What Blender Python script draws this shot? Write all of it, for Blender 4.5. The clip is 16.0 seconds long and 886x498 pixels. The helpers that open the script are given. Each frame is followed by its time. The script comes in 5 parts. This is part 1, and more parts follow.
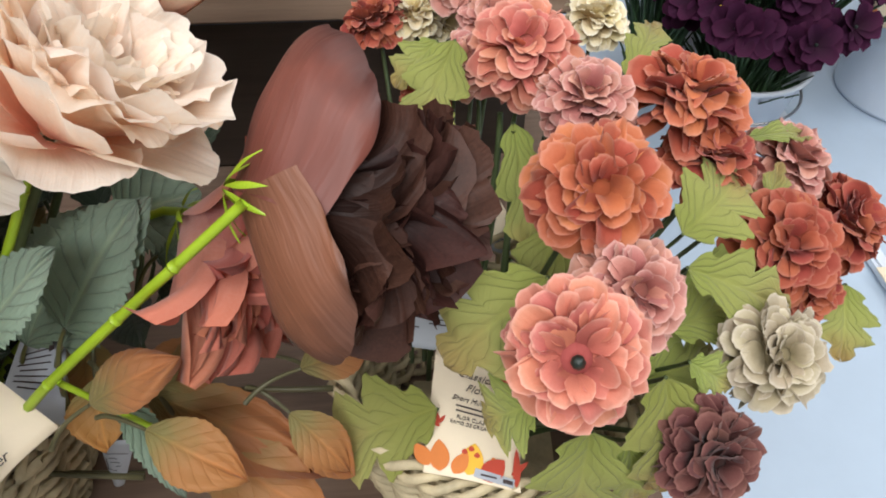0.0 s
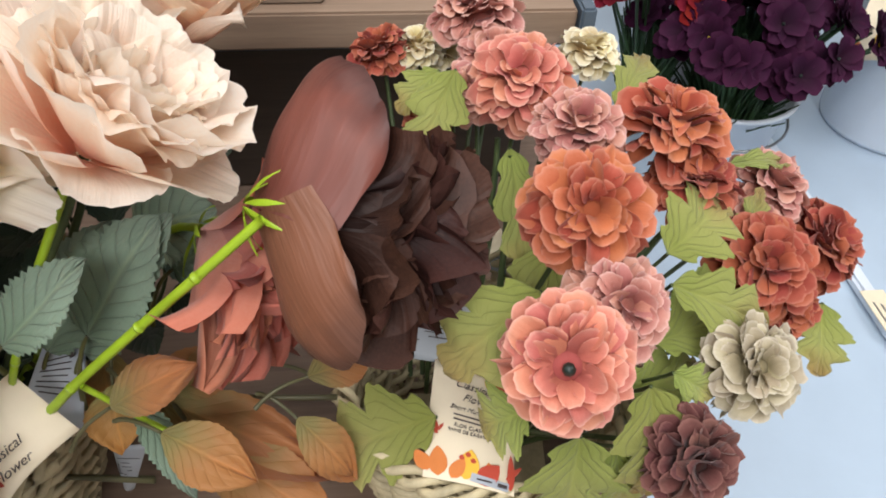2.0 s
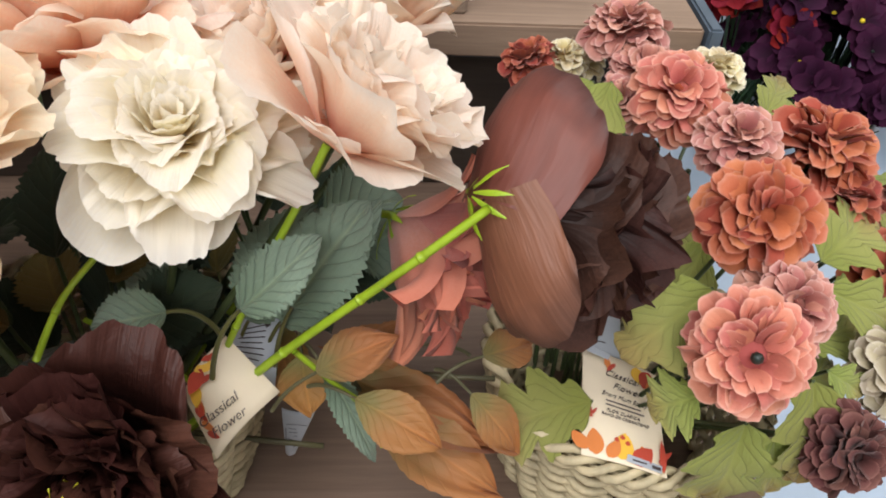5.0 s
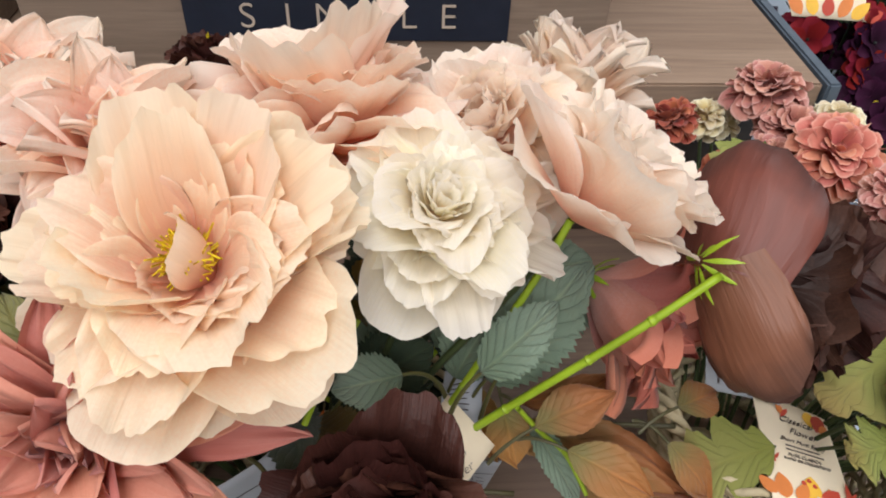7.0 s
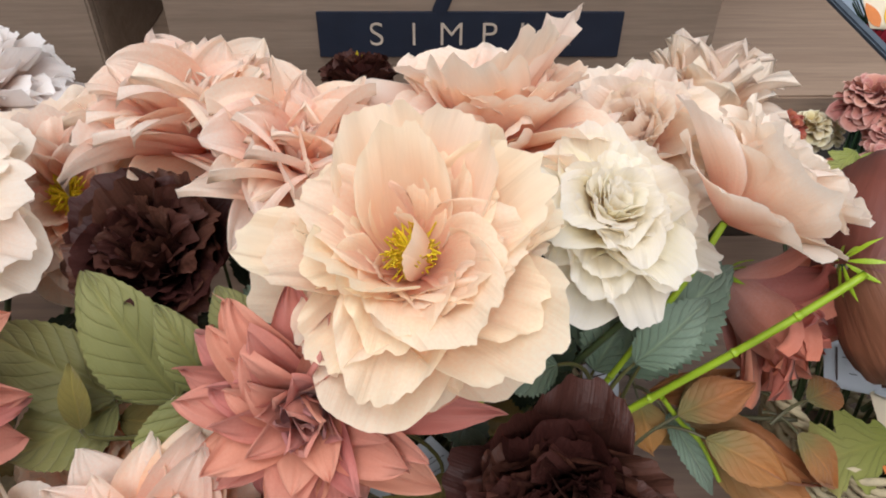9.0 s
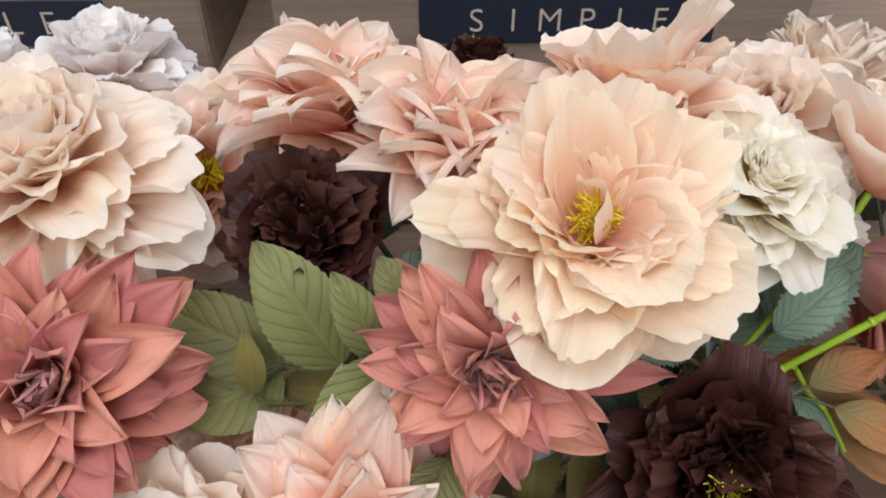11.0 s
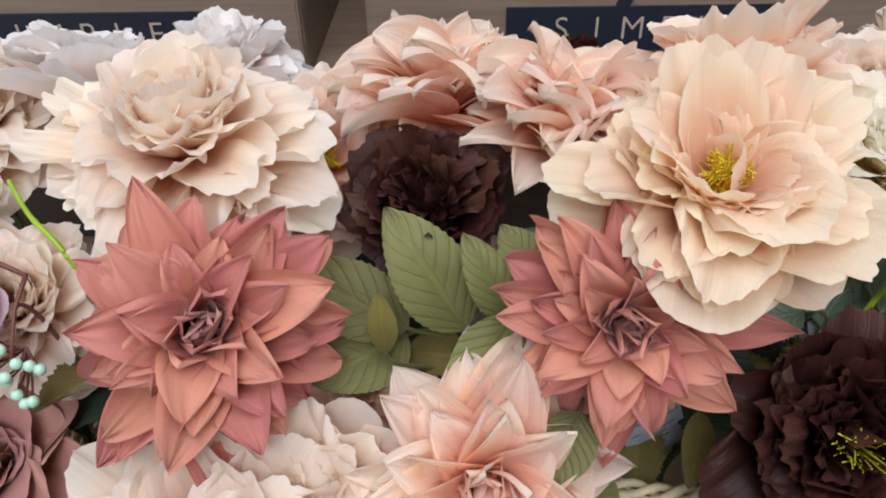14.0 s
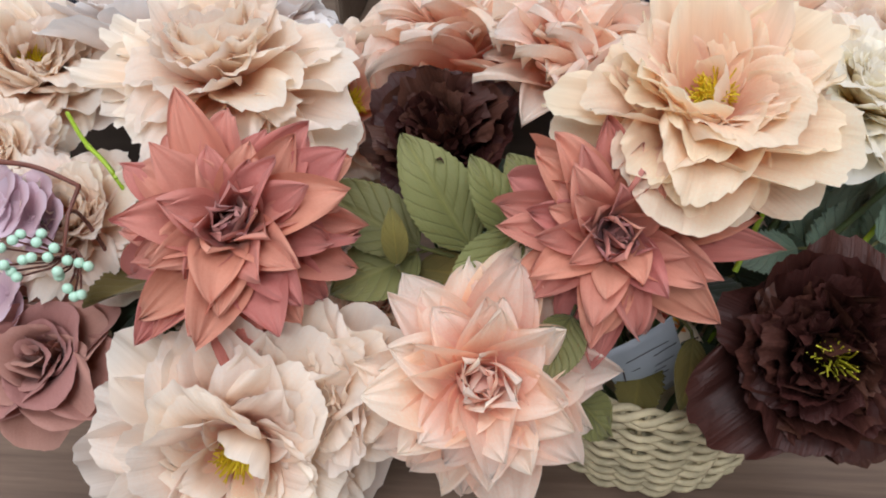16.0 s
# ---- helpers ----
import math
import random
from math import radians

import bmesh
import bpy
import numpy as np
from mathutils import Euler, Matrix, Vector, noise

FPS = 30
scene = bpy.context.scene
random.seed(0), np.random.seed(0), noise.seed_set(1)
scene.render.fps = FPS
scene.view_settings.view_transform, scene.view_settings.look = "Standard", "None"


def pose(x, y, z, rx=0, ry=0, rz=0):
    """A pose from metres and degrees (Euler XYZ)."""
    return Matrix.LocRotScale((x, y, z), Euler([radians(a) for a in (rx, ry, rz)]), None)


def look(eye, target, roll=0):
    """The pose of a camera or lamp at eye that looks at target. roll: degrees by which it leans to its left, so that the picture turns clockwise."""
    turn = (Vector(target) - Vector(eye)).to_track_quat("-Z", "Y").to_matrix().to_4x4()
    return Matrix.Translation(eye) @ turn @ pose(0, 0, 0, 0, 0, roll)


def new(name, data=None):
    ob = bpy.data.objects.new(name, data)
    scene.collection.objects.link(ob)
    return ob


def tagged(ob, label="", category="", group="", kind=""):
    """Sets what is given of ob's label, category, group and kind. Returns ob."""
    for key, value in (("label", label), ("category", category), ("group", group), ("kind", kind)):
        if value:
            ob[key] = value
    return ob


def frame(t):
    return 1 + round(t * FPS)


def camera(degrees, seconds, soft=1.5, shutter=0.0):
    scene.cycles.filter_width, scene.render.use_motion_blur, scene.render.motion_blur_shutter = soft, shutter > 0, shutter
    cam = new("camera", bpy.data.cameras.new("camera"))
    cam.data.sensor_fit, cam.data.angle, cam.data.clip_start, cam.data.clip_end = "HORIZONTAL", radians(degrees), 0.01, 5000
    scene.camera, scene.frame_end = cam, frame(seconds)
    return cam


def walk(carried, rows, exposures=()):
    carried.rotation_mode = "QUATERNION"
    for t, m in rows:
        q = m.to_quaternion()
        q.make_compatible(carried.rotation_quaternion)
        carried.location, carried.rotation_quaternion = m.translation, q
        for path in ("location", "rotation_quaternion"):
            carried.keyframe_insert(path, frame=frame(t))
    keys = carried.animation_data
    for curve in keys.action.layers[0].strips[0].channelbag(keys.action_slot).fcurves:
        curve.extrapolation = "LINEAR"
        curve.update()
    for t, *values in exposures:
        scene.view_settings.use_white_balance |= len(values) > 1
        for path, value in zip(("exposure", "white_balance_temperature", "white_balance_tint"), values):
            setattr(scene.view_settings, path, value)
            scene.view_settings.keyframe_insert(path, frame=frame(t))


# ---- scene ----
cam = camera(60.7, 16.0, soft=1.9)
PATH = [
    (0, (-0.004, 0.01, 0.454), (0.046, 1.397, -0.986), 1.7),
    (0.5, (0.0, 0.013, 0.458), (0.084, 1.422, -0.96), 2.2),
    (1, (-0.002, 0.009, 0.466), (0.085, 1.43, -0.938), 2.2),
    (1.5, (-0.004, -0.001, 0.469), (0.079, 1.43, -0.926), 2.3),
    (2, (-0.008, -0.009, 0.469), (0.058, 1.42, -0.929), 2.7),
    (2.5, (-0.013, -0.013, 0.468), (0.038, 1.412, -0.934), 3.7),
    (3, (-0.026, -0.019, 0.468), (0.008, 1.405, -0.935), 4.3),
    (3.5, (-0.034, -0.026, 0.472), (-0.01, 1.401, -0.928), 4.0),
    (3.7, (-0.039, -0.028, 0.474), (-0.018, 1.396, -0.93), 4.1),
    (5.8, (-0.137, -0.045, 0.489), (-0.134, 1.414, -0.879), 3.9),
    (6, (-0.15, -0.045, 0.491), (-0.148, 1.417, -0.874), 3.7),
    (6.5, (-0.185, -0.048, 0.502), (-0.184, 1.429, -0.847), 3.4),
    (7, (-0.204, -0.054, 0.514), (-0.211, 1.437, -0.818), 2.4),
    (7.5, (-0.228, -0.067, 0.523), (-0.249, 1.44, -0.791), 1.8),
    (8, (-0.249, -0.076, 0.53), (-0.291, 1.436, -0.779), 1.6),
    (8.2, (-0.255, -0.079, 0.533), (-0.315, 1.427, -0.781), 1.5),
    (10.5, (-0.323, -0.106, 0.533), (-0.425, 1.4, -0.779), 0.2),
    (11, (-0.351, -0.114, 0.529), (-0.46, 1.391, -0.784), -0.1),
    (11.5, (-0.377, -0.124, 0.521), (-0.502, 1.389, -0.782), -0.8),
    (12, (-0.394, -0.127, 0.517), (-0.539, 1.378, -0.792), -1.4),
    (12.5, (-0.401, -0.129, 0.512), (-0.546, 1.392, -0.777), -1.6),
    (13, (-0.409, -0.139, 0.507), (-0.555, 1.397, -0.765), -2.1),
    (13.5, (-0.416, -0.147, 0.509), (-0.569, 1.411, -0.735), -1.7),
    (14, (-0.4, -0.159, 0.505), (-0.585, 1.423, -0.705), -1.4),
    (14.5, (-0.389, -0.184, 0.499), (-0.624, 1.404, -0.693), -1.8),
    (15, (-0.381, -0.207, 0.495), (-0.663, 1.379, -0.69), -2.3),
    (15.5, (-0.379, -0.215, 0.489), (-0.675, 1.371, -0.692), -2.4),
    (16, (-0.374, -0.216, 0.483), (-0.672, 1.373, -0.694), -2.1),
]
walk(cam, [(t, look(eye, target, roll)) for t, eye, target, roll in PATH], exposures=[(0.0, -0.02, 6450, 10), (3.5, 0.02, 6500, 10), (6.0, -0.17, 6500, 12), (8.0, -0.27, 6450, 12), (10.5, -0.29, 6050, 10), (12.5, -0.34, 5970, 10), (15.0, -0.36, 5970, 10), (16.0, -0.36, 5970, 10)])

# ---- room light: a shop ceiling with fluorescent panels ----
scene.view_settings.exposure = 0.0
world = bpy.data.worlds.new("shop_air")
world.use_nodes = True
world.node_tree.nodes["Background"].inputs[0].default_value = (0.9, 0.95, 1.0, 1)
world.node_tree.nodes["Background"].inputs[1].default_value = 0.25
scene.world = world


def panel_lamp(x, y, power, sx=1.5, sy=1.2):
    lamp = bpy.data.lights.new("ceiling_panel_light", "AREA")
    lamp.shape, lamp.size, lamp.size_y, lamp.energy, lamp.color = "RECTANGLE", sx, sy, power, (1.0, 0.985, 0.985)
    ob = new("ceiling_panel_light", lamp)
    ob.matrix_basis = pose(x, y, 2.58)
    return ob


for lx, ly, lp in ((-0.3, -0.5, 40), (1.9, 0.0, 38), (-2.3, 0.0, 38), (-0.3, -2.3, 100), (0.6, 2.0, 26)):
    panel_lamp(lx, ly, lp)


# ---- materials ----
def nodes_of(name):
    mat = bpy.data.materials.new(name)
    mat.use_nodes = True
    tree = mat.node_tree
    return mat, tree, tree.nodes["Principled BSDF"], tree.nodes["Material Output"]


def add(tree, kind, **inputs):
    n = tree.nodes.new(kind)
    for k, v in inputs.items():
        n.inputs[k.replace("_", " ")].default_value = v
    return n


def ramp(tree, fac, stops):
    r = tree.nodes.new("ShaderNodeValToRGB")
    el = r.color_ramp.elements
    while len(el) < len(stops):
        el.new(0.5)
    for e, (p, c) in zip(el, stops):
        e.position, e.color = p, (*c, 1)
    tree.links.new(fac, r.inputs[0])
    return r.outputs[0]


def mix(tree, kind, fac, a, b):
    m = tree.nodes.new("ShaderNodeMix")
    m.data_type, m.blend_type = "RGBA", kind
    for sock, v in ((m.inputs[0], fac), (m.inputs[6], a), (m.inputs[7], b)):
        if isinstance(v, (int, float)):
            sock.default_value = v
        elif isinstance(v, tuple):
            sock.default_value = (*v, 1)
        else:
            tree.links.new(v, sock)
    return m.outputs[2]


def maths(tree, op, a, b=0.0):
    m = tree.nodes.new("ShaderNodeMath")
    m.operation = op
    for sock, v in zip(m.inputs, (a, b)):
        if isinstance(v, (int, float)):
            sock.default_value = v
        else:
            tree.links.new(v, sock)
    return m.outputs[0]


def cloth(name, root, body, edge, thin=0.3, ribs=26.0, rib=0.25, spread=0.12, rough=0.8, vein=0.0, sheen=0.15, weave=0.0, fibre=0.08, mid=0.55, blotch=0.4, rim=None, spec=0.25, deepen=1.5, crease=0.0):
    """Dyed polyester petals and leaves: colour runs from root to edge, with fibre ribs, blotches and a little light coming through."""
    mat, t, bsdf, out = nodes_of(name)
    uv = t.nodes.new("ShaderNodeUVMap")
    sep = t.nodes.new("ShaderNodeSeparateXYZ")
    t.links.new(uv.outputs[0], sep.inputs[0])
    obj = t.nodes.new("ShaderNodeTexCoord")
    blot = add(t, "ShaderNodeTexNoise", Scale=45.0, Detail=3.0)
    t.links.new(obj.outputs["Object"], blot.inputs["Vector"])
    info = t.nodes.new("ShaderNodeObjectInfo")
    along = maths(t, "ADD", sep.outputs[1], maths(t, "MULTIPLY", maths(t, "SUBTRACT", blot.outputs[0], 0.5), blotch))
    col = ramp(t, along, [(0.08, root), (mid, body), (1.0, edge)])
    hsv = t.nodes.new("ShaderNodeHueSaturation")
    t.links.new(col, hsv.inputs["Color"])
    t.links.new(maths(t, "ADD", maths(t, "MULTIPLY", info.outputs["Random"], 2 * spread), 1.0 - spread), hsv.inputs["Value"])
    t.links.new(maths(t, "ADD", maths(t, "MULTIPLY", info.outputs["Random"], 0.025), 0.4875), hsv.inputs["Hue"])
    # ribs fan out along the length
    sx = maths(t, "MULTIPLY", sep.outputs[0], ribs)
    warp = add(t, "ShaderNodeTexNoise", Scale=1.0, Detail=2.0)
    comb = t.nodes.new("ShaderNodeCombineXYZ")
    t.links.new(sx, comb.inputs[0])
    t.links.new(maths(t, "MULTIPLY", sep.outputs[1], 2.2), comb.inputs[1])
    t.links.new(maths(t, "MULTIPLY", info.outputs["Random"], 30.0), comb.inputs[2])
    t.links.new(comb.outputs[0], warp.inputs["Vector"])
    height = warp.outputs[0]
    colour = hsv.outputs[0]
    if vein:
        # side veins leave the midrib at a slant
        a = maths(t, "ABSOLUTE", maths(t, "SUBTRACT", sep.outputs[0], 0.5))
        s = maths(t, "SUBTRACT", maths(t, "MULTIPLY", sep.outputs[1], 23.0), maths(t, "MULTIPLY", a, 15.0))
        line = maths(t, "POWER", maths(t, "ABSOLUTE", maths(t, "SINE", s)), 0.22)
        mid = maths(t, "MINIMUM", maths(t, "MULTIPLY", a, 14.0), 1.0)
        net = maths(t, "MULTIPLY", line, mid)
        height = maths(t, "ADD", maths(t, "MULTIPLY", height, 0.5), net)
        colour = mix(t, "MULTIPLY", vein, colour, ramp(t, net, [(0.0, (1.4, 1.35, 1.15)), (0.6, (0.86, 0.9, 0.86))]))
    colour = mix(t, "MULTIPLY", fibre, colour, ramp(t, warp.outputs[0], [(0.3, (0.75, 0.72, 0.7)), (0.7, (1.12, 1.1, 1.1))]))
    if rim:
        # the frayed cut edge is paler
        past = maths(t, "MULTIPLY", maths(t, "MAXIMUM", maths(t, "SUBTRACT", sep.outputs[1], 0.9), 0.0), 7.0)
        colour = mix(t, "MIX", past, colour, rim)
    if weave:
        wv = add(t, "ShaderNodeTexWave", Scale=weave, Distortion=0.5)
        t.links.new(obj.outputs["Object"], wv.inputs["Vector"])
        colour = mix(t, "MULTIPLY", 0.35, colour, ramp(t, wv.outputs[1], [(0.2, (0.6, 0.6, 0.6)), (0.8, (1.25, 1.2, 1.2))]))
    if crease:
        # pressed-in crumples of the thin cloth
        cr = add(t, "ShaderNodeTexNoise", Scale=5.0, Detail=3.0, Distortion=1.2)
        t.links.new(obj.outputs["Object"], cr.inputs["Vector"])
        height = maths(t, "ADD", height, maths(t, "MULTIPLY", cr.outputs[0], crease))
    bump = add(t, "ShaderNodeBump", Strength=rib, Distance=0.0012)
    t.links.new(height, bump.inputs["Height"])
    t.links.new(bump.outputs[0], bsdf.inputs["Normal"])
    t.links.new(colour, bsdf.inputs["Base Color"])
    bsdf.inputs["Roughness"].default_value = rough
    bsdf.inputs["Sheen Weight"].default_value = sheen
    bsdf.inputs["Specular IOR Level"].default_value = spec
    trans = t.nodes.new("ShaderNodeBsdfTranslucent")
    deep = add(t, "ShaderNodeGamma", Gamma=deepen)
    t.links.new(colour, deep.inputs[0])
    t.links.new(deep.outputs[0], trans.inputs[0])
    ms = t.nodes.new("ShaderNodeMixShader")
    ms.inputs[0].default_value = thin
    t.links.new(bsdf.outputs[0], ms.inputs[1])
    t.links.new(trans.outputs[0], ms.inputs[2])
    t.links.new(ms.outputs[0], out.inputs[0])
    return mat


def plain(name, colour, rough=0.5, metal=0.0, vary=0.15, scale=30.0, bump=0.1, spec=0.5):
    """Painted, printed or moulded surfaces with faint blotches at two scales."""
    mat, t, bsdf, out = nodes_of(name)
    obj = t.nodes.new("ShaderNodeTexCoord")
    n1 = add(t, "ShaderNodeTexNoise", Scale=scale, Detail=5.0, Roughness=0.6)
    n2 = add(t, "ShaderNodeTexNoise", Scale=scale * 7, Detail=2.0)
    for n in (n1, n2):
        t.links.new(obj.outputs["Object"], n.inputs["Vector"])
    lo, hi = tuple(c * (1 - vary) for c in colour), tuple(min(1, c * (1 + vary)) for c in colour)
    t.links.new(ramp(t, n1.outputs[0], [(0.3, lo), (0.7, hi)]), bsdf.inputs["Base Color"])
    b = add(t, "ShaderNodeBump", Strength=bump, Distance=0.001)
    t.links.new(n2.outputs[0], b.inputs["Height"])
    t.links.new(b.outputs[0], bsdf.inputs["Normal"])
    bsdf.inputs["Roughness"].default_value, bsdf.inputs["Metallic"].default_value = rough, metal
    bsdf.inputs["Specular IOR Level"].default_value = spec
    return mat


def wood(name, dark, light, rough=0.55, stretch=(2.5, 45.0, 45.0), scale=1.0):
    """Printed wood grain that runs along x."""
    mat, t, bsdf, out = nodes_of(name)
    obj = t.nodes.new("ShaderNodeTexCoord")
    mp = t.nodes.new("ShaderNodeMapping")
    mp.inputs["Scale"].default_value = stretch
    t.links.new(obj.outputs["Object"], mp.inputs[0])
    n1 = add(t, "ShaderNodeTexNoise", Scale=scale, Detail=7.0, Roughness=0.65, Distortion=0.6)
    n2 = add(t, "ShaderNodeTexNoise", Scale=scale * 5, Detail=4.0, Roughness=0.7)
    n3 = add(t, "ShaderNodeTexNoise", Scale=3.0, Detail=2.0)
    t.links.new(mp.outputs[0], n1.inputs["Vector"])
    t.links.new(mp.outputs[0], n2.inputs["Vector"])
    t.links.new(obj.outputs["Object"], n3.inputs["Vector"])
    c = ramp(t, n1.outputs[0], [(0.3, dark), (0.7, light)])
    c = mix(t, "MULTIPLY", 0.5, c, ramp(t, n2.outputs[0], [(0.35, (0.7, 0.68, 0.66)), (0.65, (1.1, 1.1, 1.1))]))
    c = mix(t, "MULTIPLY", 0.5, c, ramp(t, n3.outputs[0], [(0.3, (0.8, 0.8, 0.82)), (0.7, (1.1, 1.08, 1.05))]))
    t.links.new(c, bsdf.inputs["Base Color"])
    b = add(t, "ShaderNodeBump", Strength=0.2, Distance=0.001)
    t.links.new(n2.outputs[0], b.inputs["Height"])
    t.links.new(b.outputs[0], bsdf.inputs["Normal"])
    bsdf.inputs["Roughness"].default_value = rough
    return mat


# Peach, pale, blush: besides dye, roots hold fold shade and edges some highlight.
PEACH = cloth("peach_petal_cloth", (0.95, 0.47, 0.28), (0.955, 0.685, 0.475), (0.965, 0.85, 0.67), thin=0.48, rib=0.6, deepen=1.2, crease=1.0, ribs=34.0, spread=0.05, rough=0.55, spec=0.4)
PALE = cloth("pale_blush_petal_cloth", (0.95, 0.54, 0.36), (0.96, 0.77, 0.61), (0.97, 0.89, 0.79), thin=0.48, rib=0.6, deepen=1.2, crease=1.0, ribs=34.0, spread=0.05, rough=0.55, spec=0.4)
IVORY = cloth("ivory_petal_cloth", (0.97, 0.78, 0.42), (0.955, 0.89, 0.705), (0.95, 0.92, 0.84), thin=0.5, rib=0.6, deepen=1.2, crease=1.0, ribs=34.0, spread=0.04, rough=0.55, spec=0.4)
BLUSH = cloth("blush_petal_cloth", (0.95, 0.44, 0.28), (0.955, 0.67, 0.505), (0.97, 0.87, 0.76), thin=0.48, rib=0.6, deepen=1.2, crease=1.0, spread=0.06, rough=0.55, spec=0.4)
WHITE_BLUSH = cloth("white_blush_petal_cloth", (0.9, 0.66, 0.54), (0.93, 0.83, 0.76), (0.94, 0.92, 0.91), thin=0.45, rib=0.6, deepen=1.2, crease=1.0, rough=0.55, spec=0.4)
SALMON = cloth("salmon_petal_cloth", (0.4, 0.2, 0.19), (0.6, 0.212, 0.152), (0.67, 0.3, 0.235), thin=0.28, rib=0.25, spread=0.12, crease=1.0, mid=0.42, ribs=30.0, deepen=1.3)
HEARTS = {
    "salmon_petal_cloth": cloth("mauve_salmon_heart_cloth", (0.36, 0.19, 0.19), (0.5, 0.22, 0.19), (0.56, 0.27, 0.24), thin=0.28, rib=0.25, crease=1.0),
    "blush_petal_cloth": cloth("salmon_blush_heart_cloth", (0.94, 0.4, 0.29), (0.95, 0.54, 0.41), (0.96, 0.7, 0.58), thin=0.45, rib=0.5, deepen=1.2, crease=1.0),
}
ROSEWOOD = cloth("rosewood_pink_petal_cloth", (0.72, 0.42, 0.37), (0.68, 0.29, 0.22), (0.66, 0.22, 0.145), thin=0.3, rib=0.3, crease=1.0, ribs=30.0)
# Cocoa edge tone has the petals' highlights painted in; roots are near black.
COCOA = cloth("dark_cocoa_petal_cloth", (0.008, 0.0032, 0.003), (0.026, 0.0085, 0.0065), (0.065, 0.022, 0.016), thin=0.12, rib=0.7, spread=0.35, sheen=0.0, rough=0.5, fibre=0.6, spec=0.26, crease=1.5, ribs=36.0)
CHESTNUT = cloth("chestnut_petal_cloth", (0.2, 0.075, 0.047), (0.215, 0.078, 0.047), (0.1, 0.042, 0.031), thin=0.15, rib=0.5, spread=0.12, sheen=0.02, rough=0.45, fibre=0.4, spec=0.4, crease=1.4, blotch=0.7, mid=0.6)
UMBER = cloth("umber_net_petal_cloth", (0.012, 0.0045, 0.0035), (0.026, 0.0095, 0.007), (0.07, 0.028, 0.02), thin=0.15, rib=0.6, spread=0.25, sheen=0.0, rough=0.55, weave=330.0, fibre=0.6, spec=0.3, crease=1.2, ribs=40.0, mid=0.7)
MAUVE = cloth("mauve_rose_petal_cloth", (0.25, 0.11, 0.08), (0.42, 0.19, 0.15), (0.5, 0.26, 0.22), thin=0.25)
LILAC = cloth("lilac_petal_cloth", (0.5, 0.33, 0.38), (0.66, 0.47, 0.52), (0.72, 0.58, 0.66), thin=0.35)
MUM_COLOURS = {
    "salmon": cloth("salmon_mum_cloth", (0.46, 0.125, 0.09), (0.64, 0.215, 0.15), (0.69, 0.29, 0.21), thin=0.2, ribs=10, spread=0.1, mid=0.7, blotch=0.3, rim=(0.8, 0.46, 0.37)),
    "orange": cloth("burnt_orange_mum_cloth", (0.36, 0.075, 0.035), (0.5, 0.125, 0.06), (0.54, 0.17, 0.095), thin=0.2, ribs=10, spread=0.18, mid=0.7, blotch=0.3, rim=(0.64, 0.29, 0.2)),
    "rust": cloth("rust_mum_cloth", (0.26, 0.05, 0.028), (0.39, 0.085, 0.048), (0.43, 0.115, 0.07), thin=0.2, ribs=10, spread=0.18, mid=0.7, blotch=0.3, rim=(0.55, 0.22, 0.15)),
    "dusty": cloth("dusty_pink_mum_cloth", (0.36, 0.12, 0.095), (0.56, 0.24, 0.19), (0.64, 0.34, 0.28), thin=0.2, ribs=10, spread=0.12, mid=0.7, blotch=0.3, rim=(0.76, 0.5, 0.44)),
    "beige": cloth("greige_mum_cloth", (0.3, 0.25, 0.14), (0.46, 0.39, 0.26), (0.54, 0.48, 0.36), thin=0.2, ribs=10, spread=0.1, mid=0.7, blotch=0.3, rim=(0.68, 0.62, 0.5)),
    "cream": cloth("cream_mum_cloth", (0.55, 0.4, 0.18), (0.74, 0.64, 0.38), (0.8, 0.74, 0.55), thin=0.2, ribs=10, spread=0.1, mid=0.7, blotch=0.3, rim=(0.86, 0.82, 0.68)),
    "plum": cloth("plum_brown_mum_cloth", (0.05, 0.014, 0.013), (0.12, 0.04, 0.036), (0.17, 0.07, 0.06), thin=0.12, ribs=10, spread=0.15, mid=0.7, blotch=0.3, rim=(0.26, 0.12, 0.1)),
}
LEAF_LIME = cloth("yellow_green_leaf_cloth", (0.29, 0.34, 0.08), (0.35, 0.375, 0.115), (0.44, 0.33, 0.12), thin=0.25, vein=0.18, rib=0.9, crease=1.2, blotch=0.6)
LEAF_OLIVE = cloth("olive_leaf_cloth", (0.13, 0.13, 0.035), (0.19, 0.19, 0.058), (0.24, 0.23, 0.085), thin=0.2, vein=0.35, rib=0.9, crease=1.0, spec=0.4, rough=0.6)
LEAF_BROWN_OLIVE = cloth("brown_olive_leaf_cloth", (0.1, 0.08, 0.02), (0.17, 0.13, 0.035), (0.2, 0.16, 0.05), thin=0.2, vein=0.5, rib=0.5)
LEAF_BLUE = cloth("blue_green_leaf_cloth", (0.19, 0.27, 0.19), (0.245, 0.33, 0.255), (0.27, 0.35, 0.28), thin=0.15, vein=0.6, rib=1.1, crease=1.2, blotch=0.6)
# Leaf green darkened to paint in the shade of gaps below the blooms.
LEAF_SHADED = cloth("shaded_green_leaf_cloth", (0.02, 0.035, 0.02), (0.03, 0.05, 0.03), (0.04, 0.06, 0.035), thin=0.1, vein=0.4, rib=0.6)
LEAF_AUTUMN = cloth("ochre_leaf_cloth", (0.26, 0.22, 0.075), (0.44, 0.21, 0.07), (0.5, 0.21, 0.06), thin=0.25, vein=0.4, rib=0.6, crease=1.5, blotch=0.8, spec=0.4, rough=0.6)
STEM_LIME = plain("lime_plastic_stem", (0.3, 0.45, 0.02), 0.4, vary=0.2)
